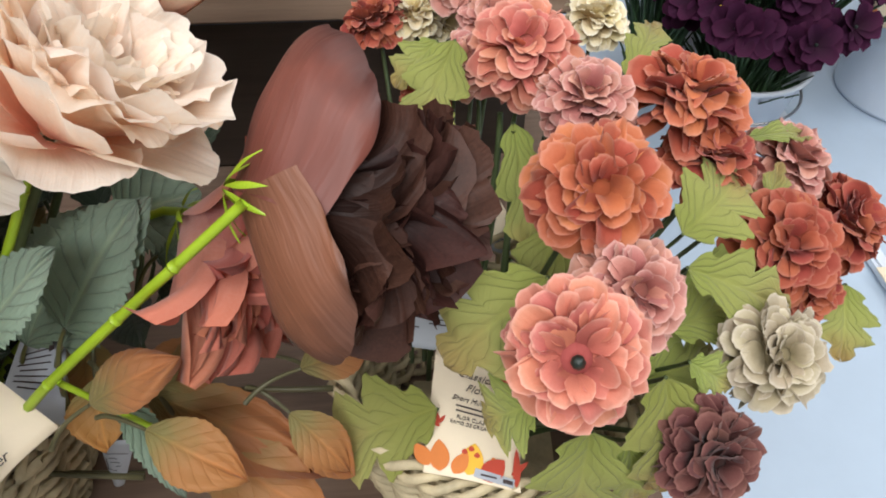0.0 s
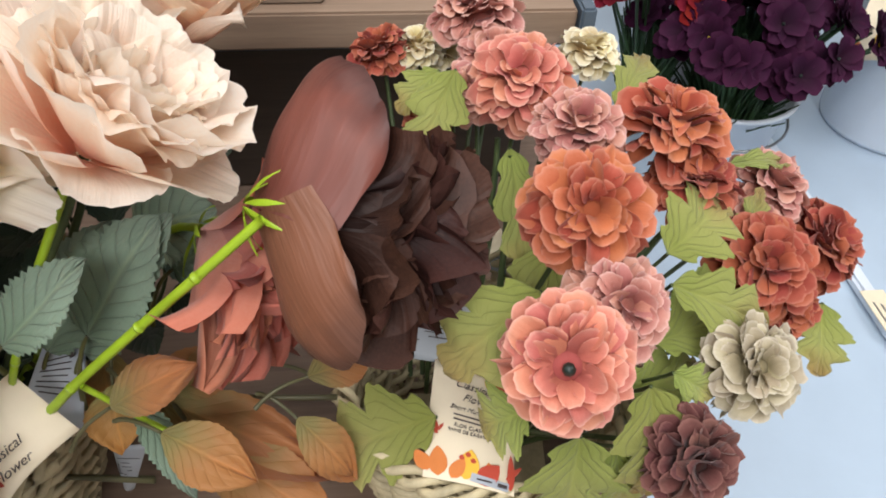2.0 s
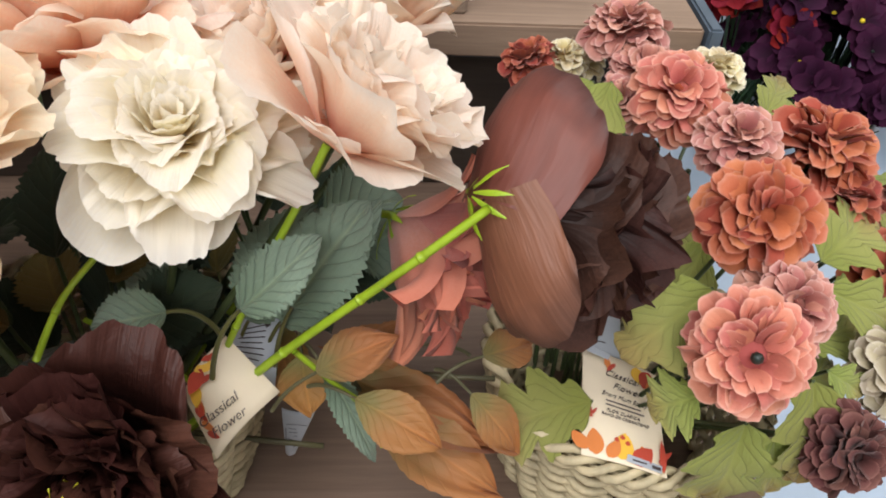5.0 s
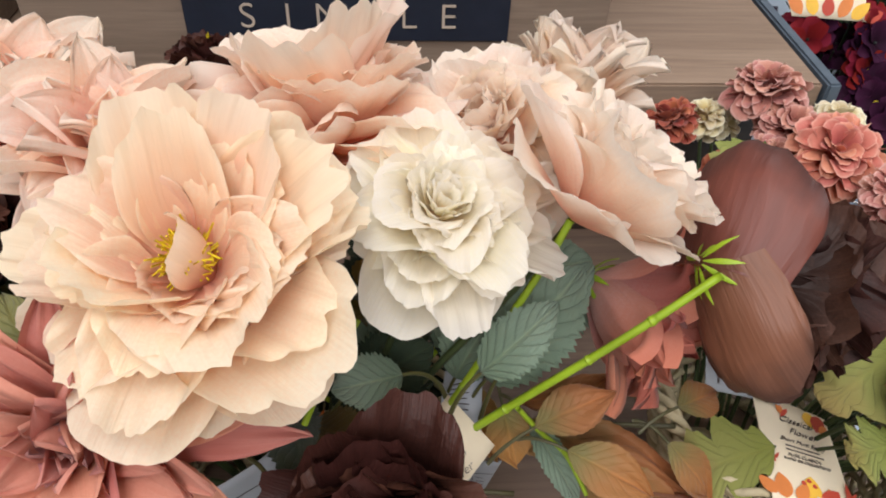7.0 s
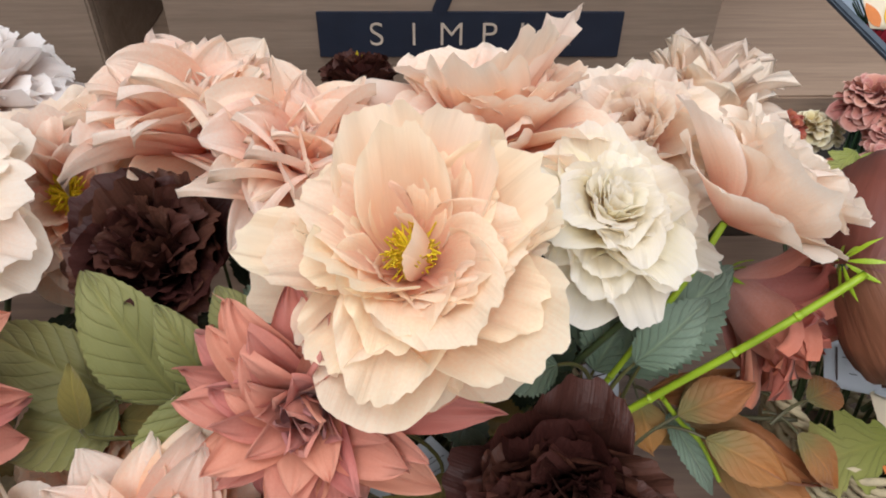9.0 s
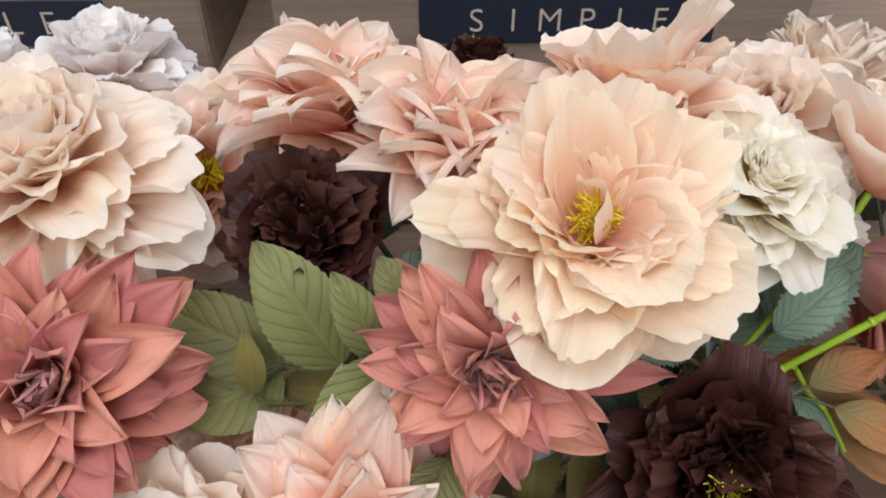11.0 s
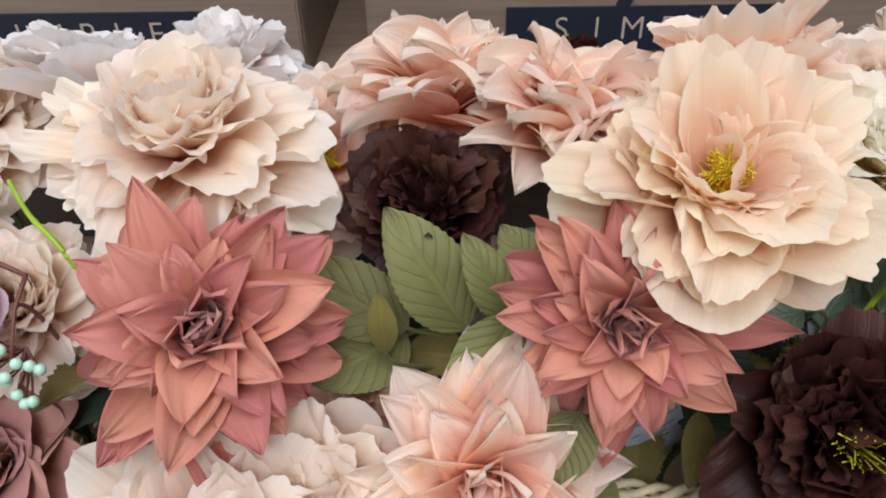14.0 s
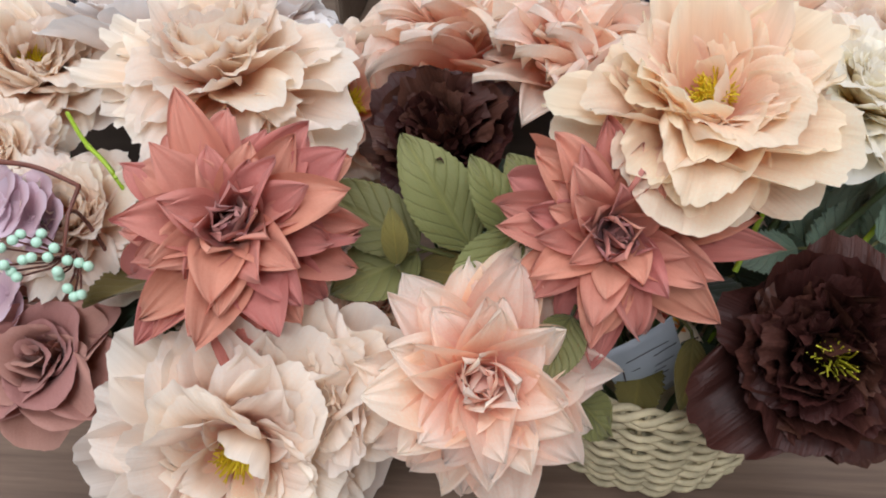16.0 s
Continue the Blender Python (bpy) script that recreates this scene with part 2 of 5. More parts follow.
STEM_DARK = plain("dark_green_plastic_stem", (0.05, 0.075, 0.025), 0.5, vary=0.3)
STEM_BROWN = plain("brown_green_plastic_twig", (0.09, 0.085, 0.04), 0.5, vary=0.3)
TWIG_RED = plain("red_brown_twig", (0.14, 0.045, 0.03), 0.5, vary=0.3)
YELLOW = plain("yellow_plastic_stamen", (0.92, 0.68, 0.03), 0.45, vary=0.2)
YELLOW_GREEN = plain("acid_yellow_stamen", (0.75, 0.7, 0.04), 0.45, vary=0.2)
EYE = plain("dark_green_eye", (0.01, 0.02, 0.016), 0.35)
MINT = plain("mint_berry_plastic", (0.48, 0.72, 0.56), 0.35, vary=0.06)
REED = plain("whitened_willow_reed", (0.5, 0.43, 0.27), 0.65, vary=0.3, scale=60, bump=0.4)
REED_DARK = plain("tan_willow_reed", (0.36, 0.25, 0.12), 0.65, vary=0.35, scale=60, bump=0.4)
FLOOR_WOOD = wood("grey_brown_wood_print", (0.13, 0.085, 0.06), (0.24, 0.165, 0.12))
SHELF_WOOD = wood("light_oak_veneer", (0.22, 0.15, 0.105), (0.32, 0.23, 0.165))
CRATE_WOOD = wood("pale_crate_wood", (0.21, 0.155, 0.115), (0.3, 0.23, 0.175))
SLATE = plain("slate_blue_edge_paint", (0.085, 0.115, 0.15), 0.5)
NAVY = plain("navy_sign_print", (0.012, 0.017, 0.032), 0.5)
SIGN_INK = plain("beige_sign_letters", (0.5, 0.42, 0.34), 0.6)
WHITE_PAINT = plain("cool_white_paint", (0.43, 0.53, 0.64), 0.35, vary=0.04, scale=8)
WHITE_PLASTIC = plain("white_bucket_plastic", (0.68, 0.74, 0.82), 0.35, vary=0.03, scale=8)
STEEL = plain("steel_wire", (0.4, 0.4, 0.4), 0.3, 1.0)
CARD = plain("cream_card", (0.8, 0.7, 0.52), 0.5, vary=0.05)
# White paper greyed down: the shade among the stems is in its colour.
CARD_BACK = plain("shaded_white_label_paper", (0.4, 0.44, 0.49), 0.45, vary=0.05)
INK = plain("dark_print_ink", (0.05, 0.035, 0.035), 0.6)
RED_INK = plain("red_print_ink", (0.5, 0.06, 0.03), 0.6)
YELLOW_INK = plain("yellow_print_ink", (0.85, 0.5, 0.05), 0.6)
ORANGE_INK = plain("orange_print_ink", (0.7, 0.22, 0.05), 0.6)
PURPLE = cloth("deep_purple_cosmos_cloth", (0.02, 0.002, 0.014), (0.03, 0.003, 0.022), (0.05, 0.006, 0.034), thin=0.15, sheen=0.0)
CRIMSON = cloth("crimson_cosmos_cloth", (0.12, 0.004, 0.008), (0.2, 0.007, 0.014), (0.24, 0.012, 0.02), thin=0.15, sheen=0.0)
GRASS_GREEN = plain("deep_green_stems", (0.03, 0.07, 0.025), 0.5, vary=0.4)
WALL_PAINT = plain("shop_wall_paint", (0.62, 0.6, 0.57), 0.8, vary=0.05, scale=2)
DARK_PANEL = wood("dark_brown_back_panel", (0.035, 0.026, 0.02), (0.06, 0.045, 0.035))
SHOP_FLOOR = plain("pale_shop_floor", (0.5, 0.5, 0.5), 0.4, vary=0.08, scale=3)


# ---- mesh helpers ----
def mesh_of(name, verts, faces, mat, uvs=None, smooth=True):
    me = bpy.data.meshes.new(name)
    me.from_pydata(verts, [], faces)
    if uvs is not None:
        layer = me.uv_layers.new(name="UVMap")
        idx = np.empty(len(me.loops), dtype=np.int32)
        me.loops.foreach_get("vertex_index", idx)
        layer.data.foreach_set("uv", np.asarray(uvs, dtype=np.float32)[idx].ravel())
    if smooth:
        me.polygons.foreach_set("use_smooth", [True] * len(me.polygons))
    me.materials.append(mat)
    me.update()
    return me


def piece(name, mesh, parent, m, label=""):
    """One mesh object under a thing or a part, at the pose m in its parent's space."""
    ob = new(name, mesh)
    ob.parent = parent
    ob.matrix_basis = m
    if label:
        ob["label"] = label
    return ob


def thing(name, at, label, category, group="", kind=""):
    ob = new(name)
    ob.empty_display_size = 0.01
    ob.matrix_basis = Matrix.Translation(at)
    return tagged(ob, label, category, group, kind)


def grid_faces(nu, nv, start=0):
    return [(start + j * nu + i, start + j * nu + i + 1, start + (j + 1) * nu + i + 1, start + (j + 1) * nu + i)
            for j in range(nv - 1) for i in range(nu - 1)]


def sheet(name, mat, L, W, tip="round", cup=0.3, bend=(0.0, 0.0), ruffle=0.0, notch=0.0, fold=0.0, seed=0, nu=11, nv=12, serrate=0.0, teeth=9, waist=0.25, twist=0.0, frill=0.0, pleat=0.0, curl=0.0, pinch=0.0):
    """A petal or leaf: its root at the origin, its length along y, its upper face towards z."""
    rng = random.Random(seed)
    p = [rng.uniform(0, 6.28) for _ in range(6)]
    k1, k2 = rng.uniform(1.3, 2.2), rng.uniform(2.8, 4.2)
    k3 = rng.uniform(5.5, 7.5)
    lean = rng.uniform(-0.18, 0.18)
    f1, f2, f3, f4 = (rng.uniform(0, 6.28) for _ in range(4))
    lobes, sway = rng.uniform(3.5, 6.0), rng.uniform(-1, 1)
    steps = 40
    cy, cz = [0.0], [0.0]
    for i in range(steps):
        s = (i + 0.5) / steps
        a = bend[0] * s + bend[1] * s * s
        cy.append(cy[-1] + math.cos(a) / steps)
        cz.append(cz[-1] + math.sin(a) / steps)
    verts, uvs = [], []
    for j in range(nv):
        v = j / (nv - 1)
        for i in range(nu):
            u = -1 + 2 * i / (nu - 1)
            if tip == "round":
                u = math.sin(1.5708 * u) * 0.6 + 0.4 * u
            if tip == "round":
                s = v * (0.5 + 0.5 * math.sqrt(max(0.0, 1 - abs(u) ** 2.5)))
                h = waist + (1 - waist) * math.sin(1.5708 * min(1.0, s / 0.58)) ** 1.15
            elif tip == "point":
                h = max(0.0, waist * (1 - v) ** 3 + math.sin(math.pi * v ** 0.98) ** 0.82 * (1 - 0.1 * v ** 4)) if v < 1 else 0.01
                s = v
            elif tip == "lobed":
                saw = (v * 3.1 + 0.55) % 1.0
                h = (0.06 + math.sin(math.pi * v ** 0.7) ** 0.6 * (0.42 + 0.58 * (1 - abs(2 * saw - 1)) ** 0.7)) if v < 1 else 0.02
                s = v + 0.24 * abs(u) * h * (1 - v) * (0.5 + v)
            else:
                h = math.sin(math.pi * min(1, v ** 0.8 * 0.985 + 0.012)) ** 0.75
                s = v
            if serrate:
                h *= 1 + serrate * ((v * teeth) % 1.0 - 0.5) * abs(u) ** 3
            x = u * h * W / 2
            s += notch * v ** 4 * (math.sin(5 * u + p[0]) * 0.45 + abs(math.sin(4.2 * u + p[1])) * 0.9 - 0.6 + math.sin(19 * u + p[4]) * 0.22)
            if frill:
                s += frill * v ** 5 * (0.8 * abs(math.sin(lobes * u + f1)) ** 0.6 - 0.5 + 0.3 * math.sin(11 * u + f2) + 0.16 * math.sin(27 * u + f3) + 0.1 * math.sin(49 * u + f4))
            f = max(0.0, min(1.0, s)) * steps
            q = min(steps - 1, int(f))
            yy = cy[q] + (cy[q + 1] - cy[q]) * (f - q)
            zz = cz[q] + (cz[q + 1] - cz[q]) * (f - q)
            if s > 1:
                yy += (s - 1) * (cy[-1] - cy[-2]) * steps
                zz += (s - 1) * (cz[-1] - cz[-2]) * steps
            a = bend[0] * s + bend[1] * s * s
            n = cup * abs(x) * abs(u) + fold * abs(x)
            n += ruffle * L * v ** 2.2 * (0.25 + abs(u)) * (0.5 * math.sin(k1 * math.pi * u + p[2]) + 0.4 * math.sin(k2 * math.pi * u + p[3]) + 0.22 * math.sin(k3 * math.pi * u + p[1]) + 0.1 * v ** 4 * math.sin(2.1 * k3 * math.pi * u + p[0]))
            n += 0.015 * L * math.sin(9 * v + 4 * u + p[5]) * v
            n += twist * x * v
            if pleat:
                n += pleat * L * v * (0.5 + 0.5 * v) * (math.sin(21 * u + 2.5 * sway * v + f2) * 0.6 + math.sin(34 * u + f3) * 0.4) * (1 - 0.5 * abs(u))
            n -= curl * L * max(0.0, (v - 0.62) / 0.38) ** 2 * (1 + 0.6 * math.sin(2.3 * u + f4))
            n += pinch * abs(x) * v ** 3
            verts.append((x + lean * L * v * v * 0.5, yy * L - n * math.sin(a), zz * L + n * math.cos(a)))
            uvs.append((u * 0.5 + 0.5, v))
    return mesh_of(name, verts, grid_faces(nu, nv), mat, uvs)


def tube_data(points, r0, r1, sides=7, start=0):
    pts = [Vector(p) for p in points]
    verts, faces = [], []
    n = len(pts)
    ref = Vector((0.31, 0.87, 0.41))
    for i, p in enumerate(pts):
        d = (pts[min(n - 1, i + 1)] - pts[max(0, i - 1)]).normalized()
        a = d.cross(ref).normalized()
        b = d.cross(a)
        r = r0 + (r1 - r0) * i / (n - 1)
        for k in range(sides):
            w = 6.28318 * k / sides
            verts.append(p + a * (r * math.cos(w)) + b * (r * math.sin(w)))
    for i in range(n - 1):
        for k in range(sides):
            k2 = (k + 1) % sides
            faces.append((start + i * sides + k, start + i * sides + k2, start + (i + 1) * sides + k2, start + (i + 1) * sides + k))
    faces.append(tuple(start + k for k in range(sides)))
    faces.append(tuple(start + (n - 1) * sides + k for k in reversed(range(sides))))
    return [tuple(v) for v in verts], faces


def tube(name, points, r0, r1, mat, sides=7):
    v, f = tube_data(points, r0, r1, sides)
    return mesh_of(name, v, f, mat)


def bezier(a, b, c, d, n=14):
    a, b, c, d = Vector(a), Vector(b), Vector(c), Vector(d)
    out = []
    for i in range(n):
        t = i / (n - 1)
        out.append(a * (1 - t) ** 3 + b * 3 * t * (1 - t) ** 2 + c * 3 * t * t * (1 - t) + d * t ** 3)
    return out


def ball_data(at, r, start=0, rings=5, seg=8, squash=1.0):
    verts, faces = [], []
    for j in range(rings + 1):
        a = math.pi * j / rings
        for k in range(seg):
            w = 6.28318 * k / seg
            verts.append((at[0] + r * math.sin(a) * math.cos(w), at[1] + r * math.sin(a) * math.sin(w), at[2] + r * squash * math.cos(a)))
    for j in range(rings):
        for k in range(seg):
            k2 = (k + 1) % seg
            faces.append((start + j * seg + k, start + (j + 1) * seg + k, start + (j + 1) * seg + k2, start + j * seg + k2))
    return verts, faces


def box_mesh(name, sx, sy, sz, mat, bevel=0.002):
    """A bevelled box, its base centred on the origin."""
    bm = bmesh.new()
    bmesh.ops.create_cube(bm, size=1.0)
    bmesh.ops.transform(bm, matrix=Matrix.Translation((0, 0, sz / 2)) @ Matrix.Diagonal((sx, sy, sz, 1)), verts=bm.verts)
    if bevel:
        bmesh.ops.bevel(bm, geom=bm.edges[:], offset=bevel, segments=2, affect="EDGES")
    me = bpy.data.meshes.new(name)
    bm.to_mesh(me)
    bm.free()
    me.materials.append(mat)
    return me


def facing(at, way, spin=0.0):
    """The pose at a place, its z along way, turned about it by spin degrees."""
    q = Vector(way).to_track_quat("Z", "Y").to_matrix().to_4x4()
    return Matrix.Translation(at) @ q @ pose(0, 0, 0, 0, 0, spin)


SHARED = {}


def shared(key, make):
    if key not in SHARED:
        SHARED[key] = make()
    return SHARED[key]


# ---- flower heads ----
def stamens(parent, mat, r, rise, count=46, seed=0):
    rng = random.Random(seed)
    verts, faces = [], []
    for _ in range(count):
        a, q = rng.uniform(0, 6.28), rng.uniform(0.15, 1.0) ** 0.7
        p0 = Vector((math.cos(a), math.sin(a), 0)) * r * 0.25 * q
        p1 = Vector((math.cos(a) * r * q * 0.7, math.sin(a) * r * q * 0.7, rise * rng.uniform(0.5, 0.9)))
        p2 = p1 + Vector((math.cos(a + rng.uniform(-1, 1)) * r * 0.45, math.sin(a + rng.uniform(-1, 1)) * r * 0.45, rise * rng.uniform(-0.15, 0.3)))
        v, f = tube_data([p0, (p0 + p1) / 2 + Vector((0, 0, rise * 0.1)), p1, p2], 0.0004, 0.00045, 4, len(verts))
        verts += v
        faces += f
    return piece("stamen_tuft", mesh_of("stamen_tuft", verts, faces, mat), parent, Matrix.Identity(4), "tuft of yellow plastic stamens")


def heart(parent, mat, m, r):
    """The boss on which the petals sit."""
    v, f = ball_data((0, 0, 0), r, squash=0.7)
    return piece("bloom", mesh_of("bloom", v, f, mat), parent, m)


def petals_round(core, mat, key, rows, R, seed, shape, wild=10, kinds=4):
    """Rows of (count, length, width, elevation, base radius, root height); shape gives the sheet's other numbers."""
    rng = random.Random(seed)
    for r, (n, L, W, elev, base, lift) in enumerate(rows):
        off = rng.uniform(0, 360)
        for i in range(n):
            s = i % kinds
            me = shared((key, r, s), lambda: sheet("petal", mat, L, W, seed=(r * 31 + s * 7 + seed * 13) % 1000, **shape(r, s)))
            az = off + 360 * (i + rng.uniform(-0.25, 0.25)) / n
            m = pose(0, 0, 0, 0, 0, az) @ pose(0, base * R, lift * R, elev + rng.uniform(-wild, wild), rng.uniform(-wild, wild), rng.uniform(-12, 12))
            k = R * rng.uniform(0.84, 1.1)
            piece("petal", me, core, m @ Matrix.Diagonal((k * rng.uniform(0.88, 1.12), k, k, 1)))


def lone_petal(core, mat, R, az, elev, L, W, lift=0.0, base=0.05, seed=0, **form):
    """One petal that stands apart from its rows; az 0 is up the face, 90 to its left."""
    me = sheet("petal", mat, L * R, W * R, seed=seed, nu=27, nv=17, **form)
    piece("petal", me, core, pose(0, 0, 0, 0, 0, az) @ pose(0, base * R, lift * R, elev, 0, 0))


def peony(parent, m, R, mat, style="open", seed=1, stamen=YELLOW):
    core = heart(parent, mat, m, R * 0.1)
    dark = mat is COCOA
    if dark:
        rows = [(7, 1.02, 0.9, 34, 0.05, -0.1), (7, 0.96, 0.92, 44, 0.05, -0.06), (8, 0.95, 0.82, 54, 0.07, -0.02), (8, 0.92, 0.7, 66, 0.1, 0.0), (8, 0.86, 0.62, 76, 0.14, 0.02), (7, 0.78, 0.56, 86, 0.16, 0.03), (5, 0.66, 0.5, 95, 0.18, 0.04)]
    elif style == "open":
        rows = [(5, 1.08, 1.0, -2, 0.04, -0.12), (7, 1.04, 0.86, 8, 0.04, -0.07), (8, 1.0, 0.8, 17, 0.04, -0.02), (8, 0.93, 0.74, 27, 0.05, 0.02), (7, 0.82, 0.66, 36, 0.07, 0.05), (6, 0.66, 0.56, 44, 0.12, 0.06), (4, 0.46, 0.44, 54, 0.17, 0.07)]
    elif style == "crown":
        rows = [(5, 1.08, 0.95, -3, 0.04, -0.14), (9, 1.04, 0.62, 2, 0.04, -0.08), (10, 0.97, 0.6, 9, 0.05, 0.0), (10, 0.84, 0.6, 18, 0.07, 0.06), (8, 0.72, 0.64, 30, 0.1, 0.08), (8, 0.66, 0.62, 42, 0.1, 0.12), (7, 0.6, 0.56, 52, 0.1, 0.16), (5, 0.52, 0.5, 62, 0.08, 0.2), (3, 0.42, 0.42, 72, 0.05, 0.22)]
    elif style == "loose":
        rows = [(5, 1.06, 0.95, 2, 0.04, -0.12), (7, 1.0, 0.85, 12, 0.04, -0.06), (7, 0.92, 0.78, 22, 0.05, 0.0), (7, 0.8, 0.68, 33, 0.06, 0.06), (7, 0.66, 0.58, 43, 0.07, 0.1), (6, 0.52, 0.48, 52, 0.07, 0.14), (5, 0.4, 0.38, 62, 0.06, 0.18), (3, 0.3, 0.3, 74, 0.03, 0.2)]
    elif style == "cup":
        rows = [(5, 1.1, 1.12, 20, 0.05, -0.08), (6, 1.0, 1.02, 40, 0.05, -0.02), (8, 0.94, 0.8, 50, 0.06, 0.0), (8, 0.88, 0.62, 58, 0.07, 0.0), (8, 0.82, 0.54, 68, 0.08, 0.0), (7, 0.7, 0.46, 78, 0.08, 0.0)]
    else:
        rows = [(6, 1.04, 0.95, 8, 0.04, -0.1), (8, 0.95, 0.78, 20, 0.04, -0.04), (9, 0.88, 0.66, 36, 0.05, 0.0), (9, 0.8, 0.58, 50, 0.06, 0.03), (8, 0.72, 0.5, 64, 0.08, 0.06), (6, 0.6, 0.42, 80, 0.12, 0.08)]

    def shape(r, s):
        if dark:
            return dict(tip="round", cup=0.5, bend=(0.7, -0.7 - 0.2 * s), ruffle=0.07 if r == 0 else 0.15, frill=0.06, pleat=0.0 if r == 0 else 0.008, waist=0.4, nu=31, nv=16, curl=0.05 * (s % 3))
        if r == 0:
            return dict(tip="round", cup=0.35, bend=(0.5, -0.7), ruffle=0.045, frill=0.02, pleat=0.004 if style != "cup" else 0.011, waist=0.3, nu=29, nv=16)
        if style == "crown":
            late = r > 3
            return dict(tip="round", cup=0.8 if late else 0.4, bend=((0.85, -0.3 - 0.3 * (s % 3)) if late else (0.5, -0.5 - 0.2 * s)), ruffle=0.1, frill=0.07, pleat=0.006, waist=0.3 if late else 0.22, nu=23, nv=14, curl=0.03 * s)
        return dict(tip="round", cup=0.45 + 0.1 * s, bend=(0.8, -0.75 - 0.22 * (s % 3)), ruffle=0.085, frill=0.055, pleat=0.005, waist=0.26, nu=31, nv=16, curl=0.035 * s)

    petals_round(core, mat, (mat.name, style, seed), rows, R, seed, shape, 9)
    if stamen and style in ("open", "cup", "ruffled"):
        stamens(core, stamen, R * (0.13 if dark else 0.17), R * (0.8 if dark else 0.42), count=60 if dark else 130, seed=seed)
    return core


def dahlia(parent, m, R, mat, seed=1, slim=0.42, flat=0.0):
    core = heart(parent, mat, m, R * 0.1)
    rows = [(10, 1.1, 0.4, -8 + flat, 0.03, -0.08), (11, 1.04, 0.4, 3 + flat, 0.03, -0.03), (12, 0.96, 0.39, 14 + flat, 0.03, 0.02), (11, 0.84, 0.37, 25 + flat, 0.04, 0.05), (10, 0.68, 0.34, 37 + flat * 0.8, 0.05, 0.07), (8, 0.52, 0.3, 50 + flat * 0.5, 0.06, 0.08), (7, 0.4, 0.28, 60, 0.06, 0.08), (5, 0.32, 0.24, 70, 0.05, 0.08), (4, 0.25, 0.2, 80, 0.03, 0.08)]
    rows = [(n, L, W * slim / 0.42, e, b, h) for n, L, W, e, b, h in rows]

    def shape(r, s):
        arch = (0.7, -1.3 + 0.2 * s) if mat is ROSEWOOD else (0.25, -0.1) if flat > 40 else (0.75, -1.0 - 0.25 * s)
        return dict(tip="point", cup=0.16 + 0.12 * s, fold=(0.1 if r < 5 else 0.2), pinch=0.1 + 0.2 * (s % 3), bend=(arch if r < 5 else (0.7, 0.1)), ruffle=0.085, pleat=0.006, waist=0.34, nu=15, nv=17, twist=(s - 1.5) * 0.4, curl=0.05 * (s % 3))

    petals_round(core, mat, (mat.name, "dahlia", seed), rows[:6], R, seed, shape, 14)
    petals_round(core, HEARTS.get(mat.name, mat), (mat.name, "dahlia_heart", seed), rows[6:], R, seed + 3, lambda r, s: shape(r + 6, s), 14)
    return core


def rose(parent, m, R, mat, seed=1):
    core = heart(parent, mat, m, R * 0.12)
    rows = [(5, 1.05, 1.05, 6, 0.05, -0.08), (5, 0.9, 0.95, 26, 0.06, 0.0), (5, 0.78, 0.85, 46, 0.08, 0.02), (4, 0.68, 0.75, 64, 0.1, 0.04), (4, 0.62, 0.62, 80, 0.1, 0.05), (3, 0.56, 0.52, 92, 0.1, 0.06)]

    def shape(r, s):
        return dict(tip="round", cup=0.7, bend=(0.7, -1.0), ruffle=0.05, frill=0.02, pleat=0.003, waist=0.35, nu=23, nv=15, curl=0.08)

    petals_round(core, mat, (mat.name, "rose"), rows, R, seed, shape)
    return core


def mum(parent, m, R, colour, seed=1, eye=False):
    mat = MUM_COLOURS[colour]
    core = heart(parent, mat, m, R * 0.46)
    rows = [(13, 0.62, 0.46, -30, 0.36, -0.14), (14, 0.64, 0.47, -15, 0.36, -0.05), (14, 0.64, 0.47, 0, 0.35, 0.05), (14, 0.6, 0.46, 13, 0.32, 0.14), (13, 0.54, 0.44, 25, 0.27, 0.22), (11, 0.48, 0.42, 37, 0.2, 0.29), (8, 0.4, 0.38, 52, 0.12, 0.34)]
    if eye:
        rows = rows[:6]

    def shape(r, s):
        return dict(tip="round", cup=0.12 + 0.16 * s, bend=(0.8, -1.0 - 0.35 * s), ruffle=0.09, frill=0.05, waist=0.3, nu=11, nv=9, twist=(s - 1.5) * 0.25)

    petals_round(core, mat, (mat.name, "mum", eye), rows, R, seed, shape, 20)
    if eye:
        v, f = ball_data((0, 0, 0), R * 0.1)
        piece("eye", mesh_of("eye", v, f, EYE), core, pose(0, 0, R * 0.46), "dark green button eye")
    return core


# ---- stems, leaves ----
def stem_part(spray, points, r0, r1, mat, label=""):
    at = Vector(spray.matrix_basis.translation)
    return piece("stem", tube("stem", [Vector(p) - at for p in points], r0, r1, mat), spray, Matrix.Identity(4), label)


def leaf_pose(p0, p1, up):
    y = Vector(p1) - Vector(p0)
    L = y.length
    y.normalize()
    x = y.cross(Vector(up)).normalized()
    z = x.cross(y)
    return Matrix.Translation(p0) @ Matrix((x, y, z)).transposed().to_4x4(), L


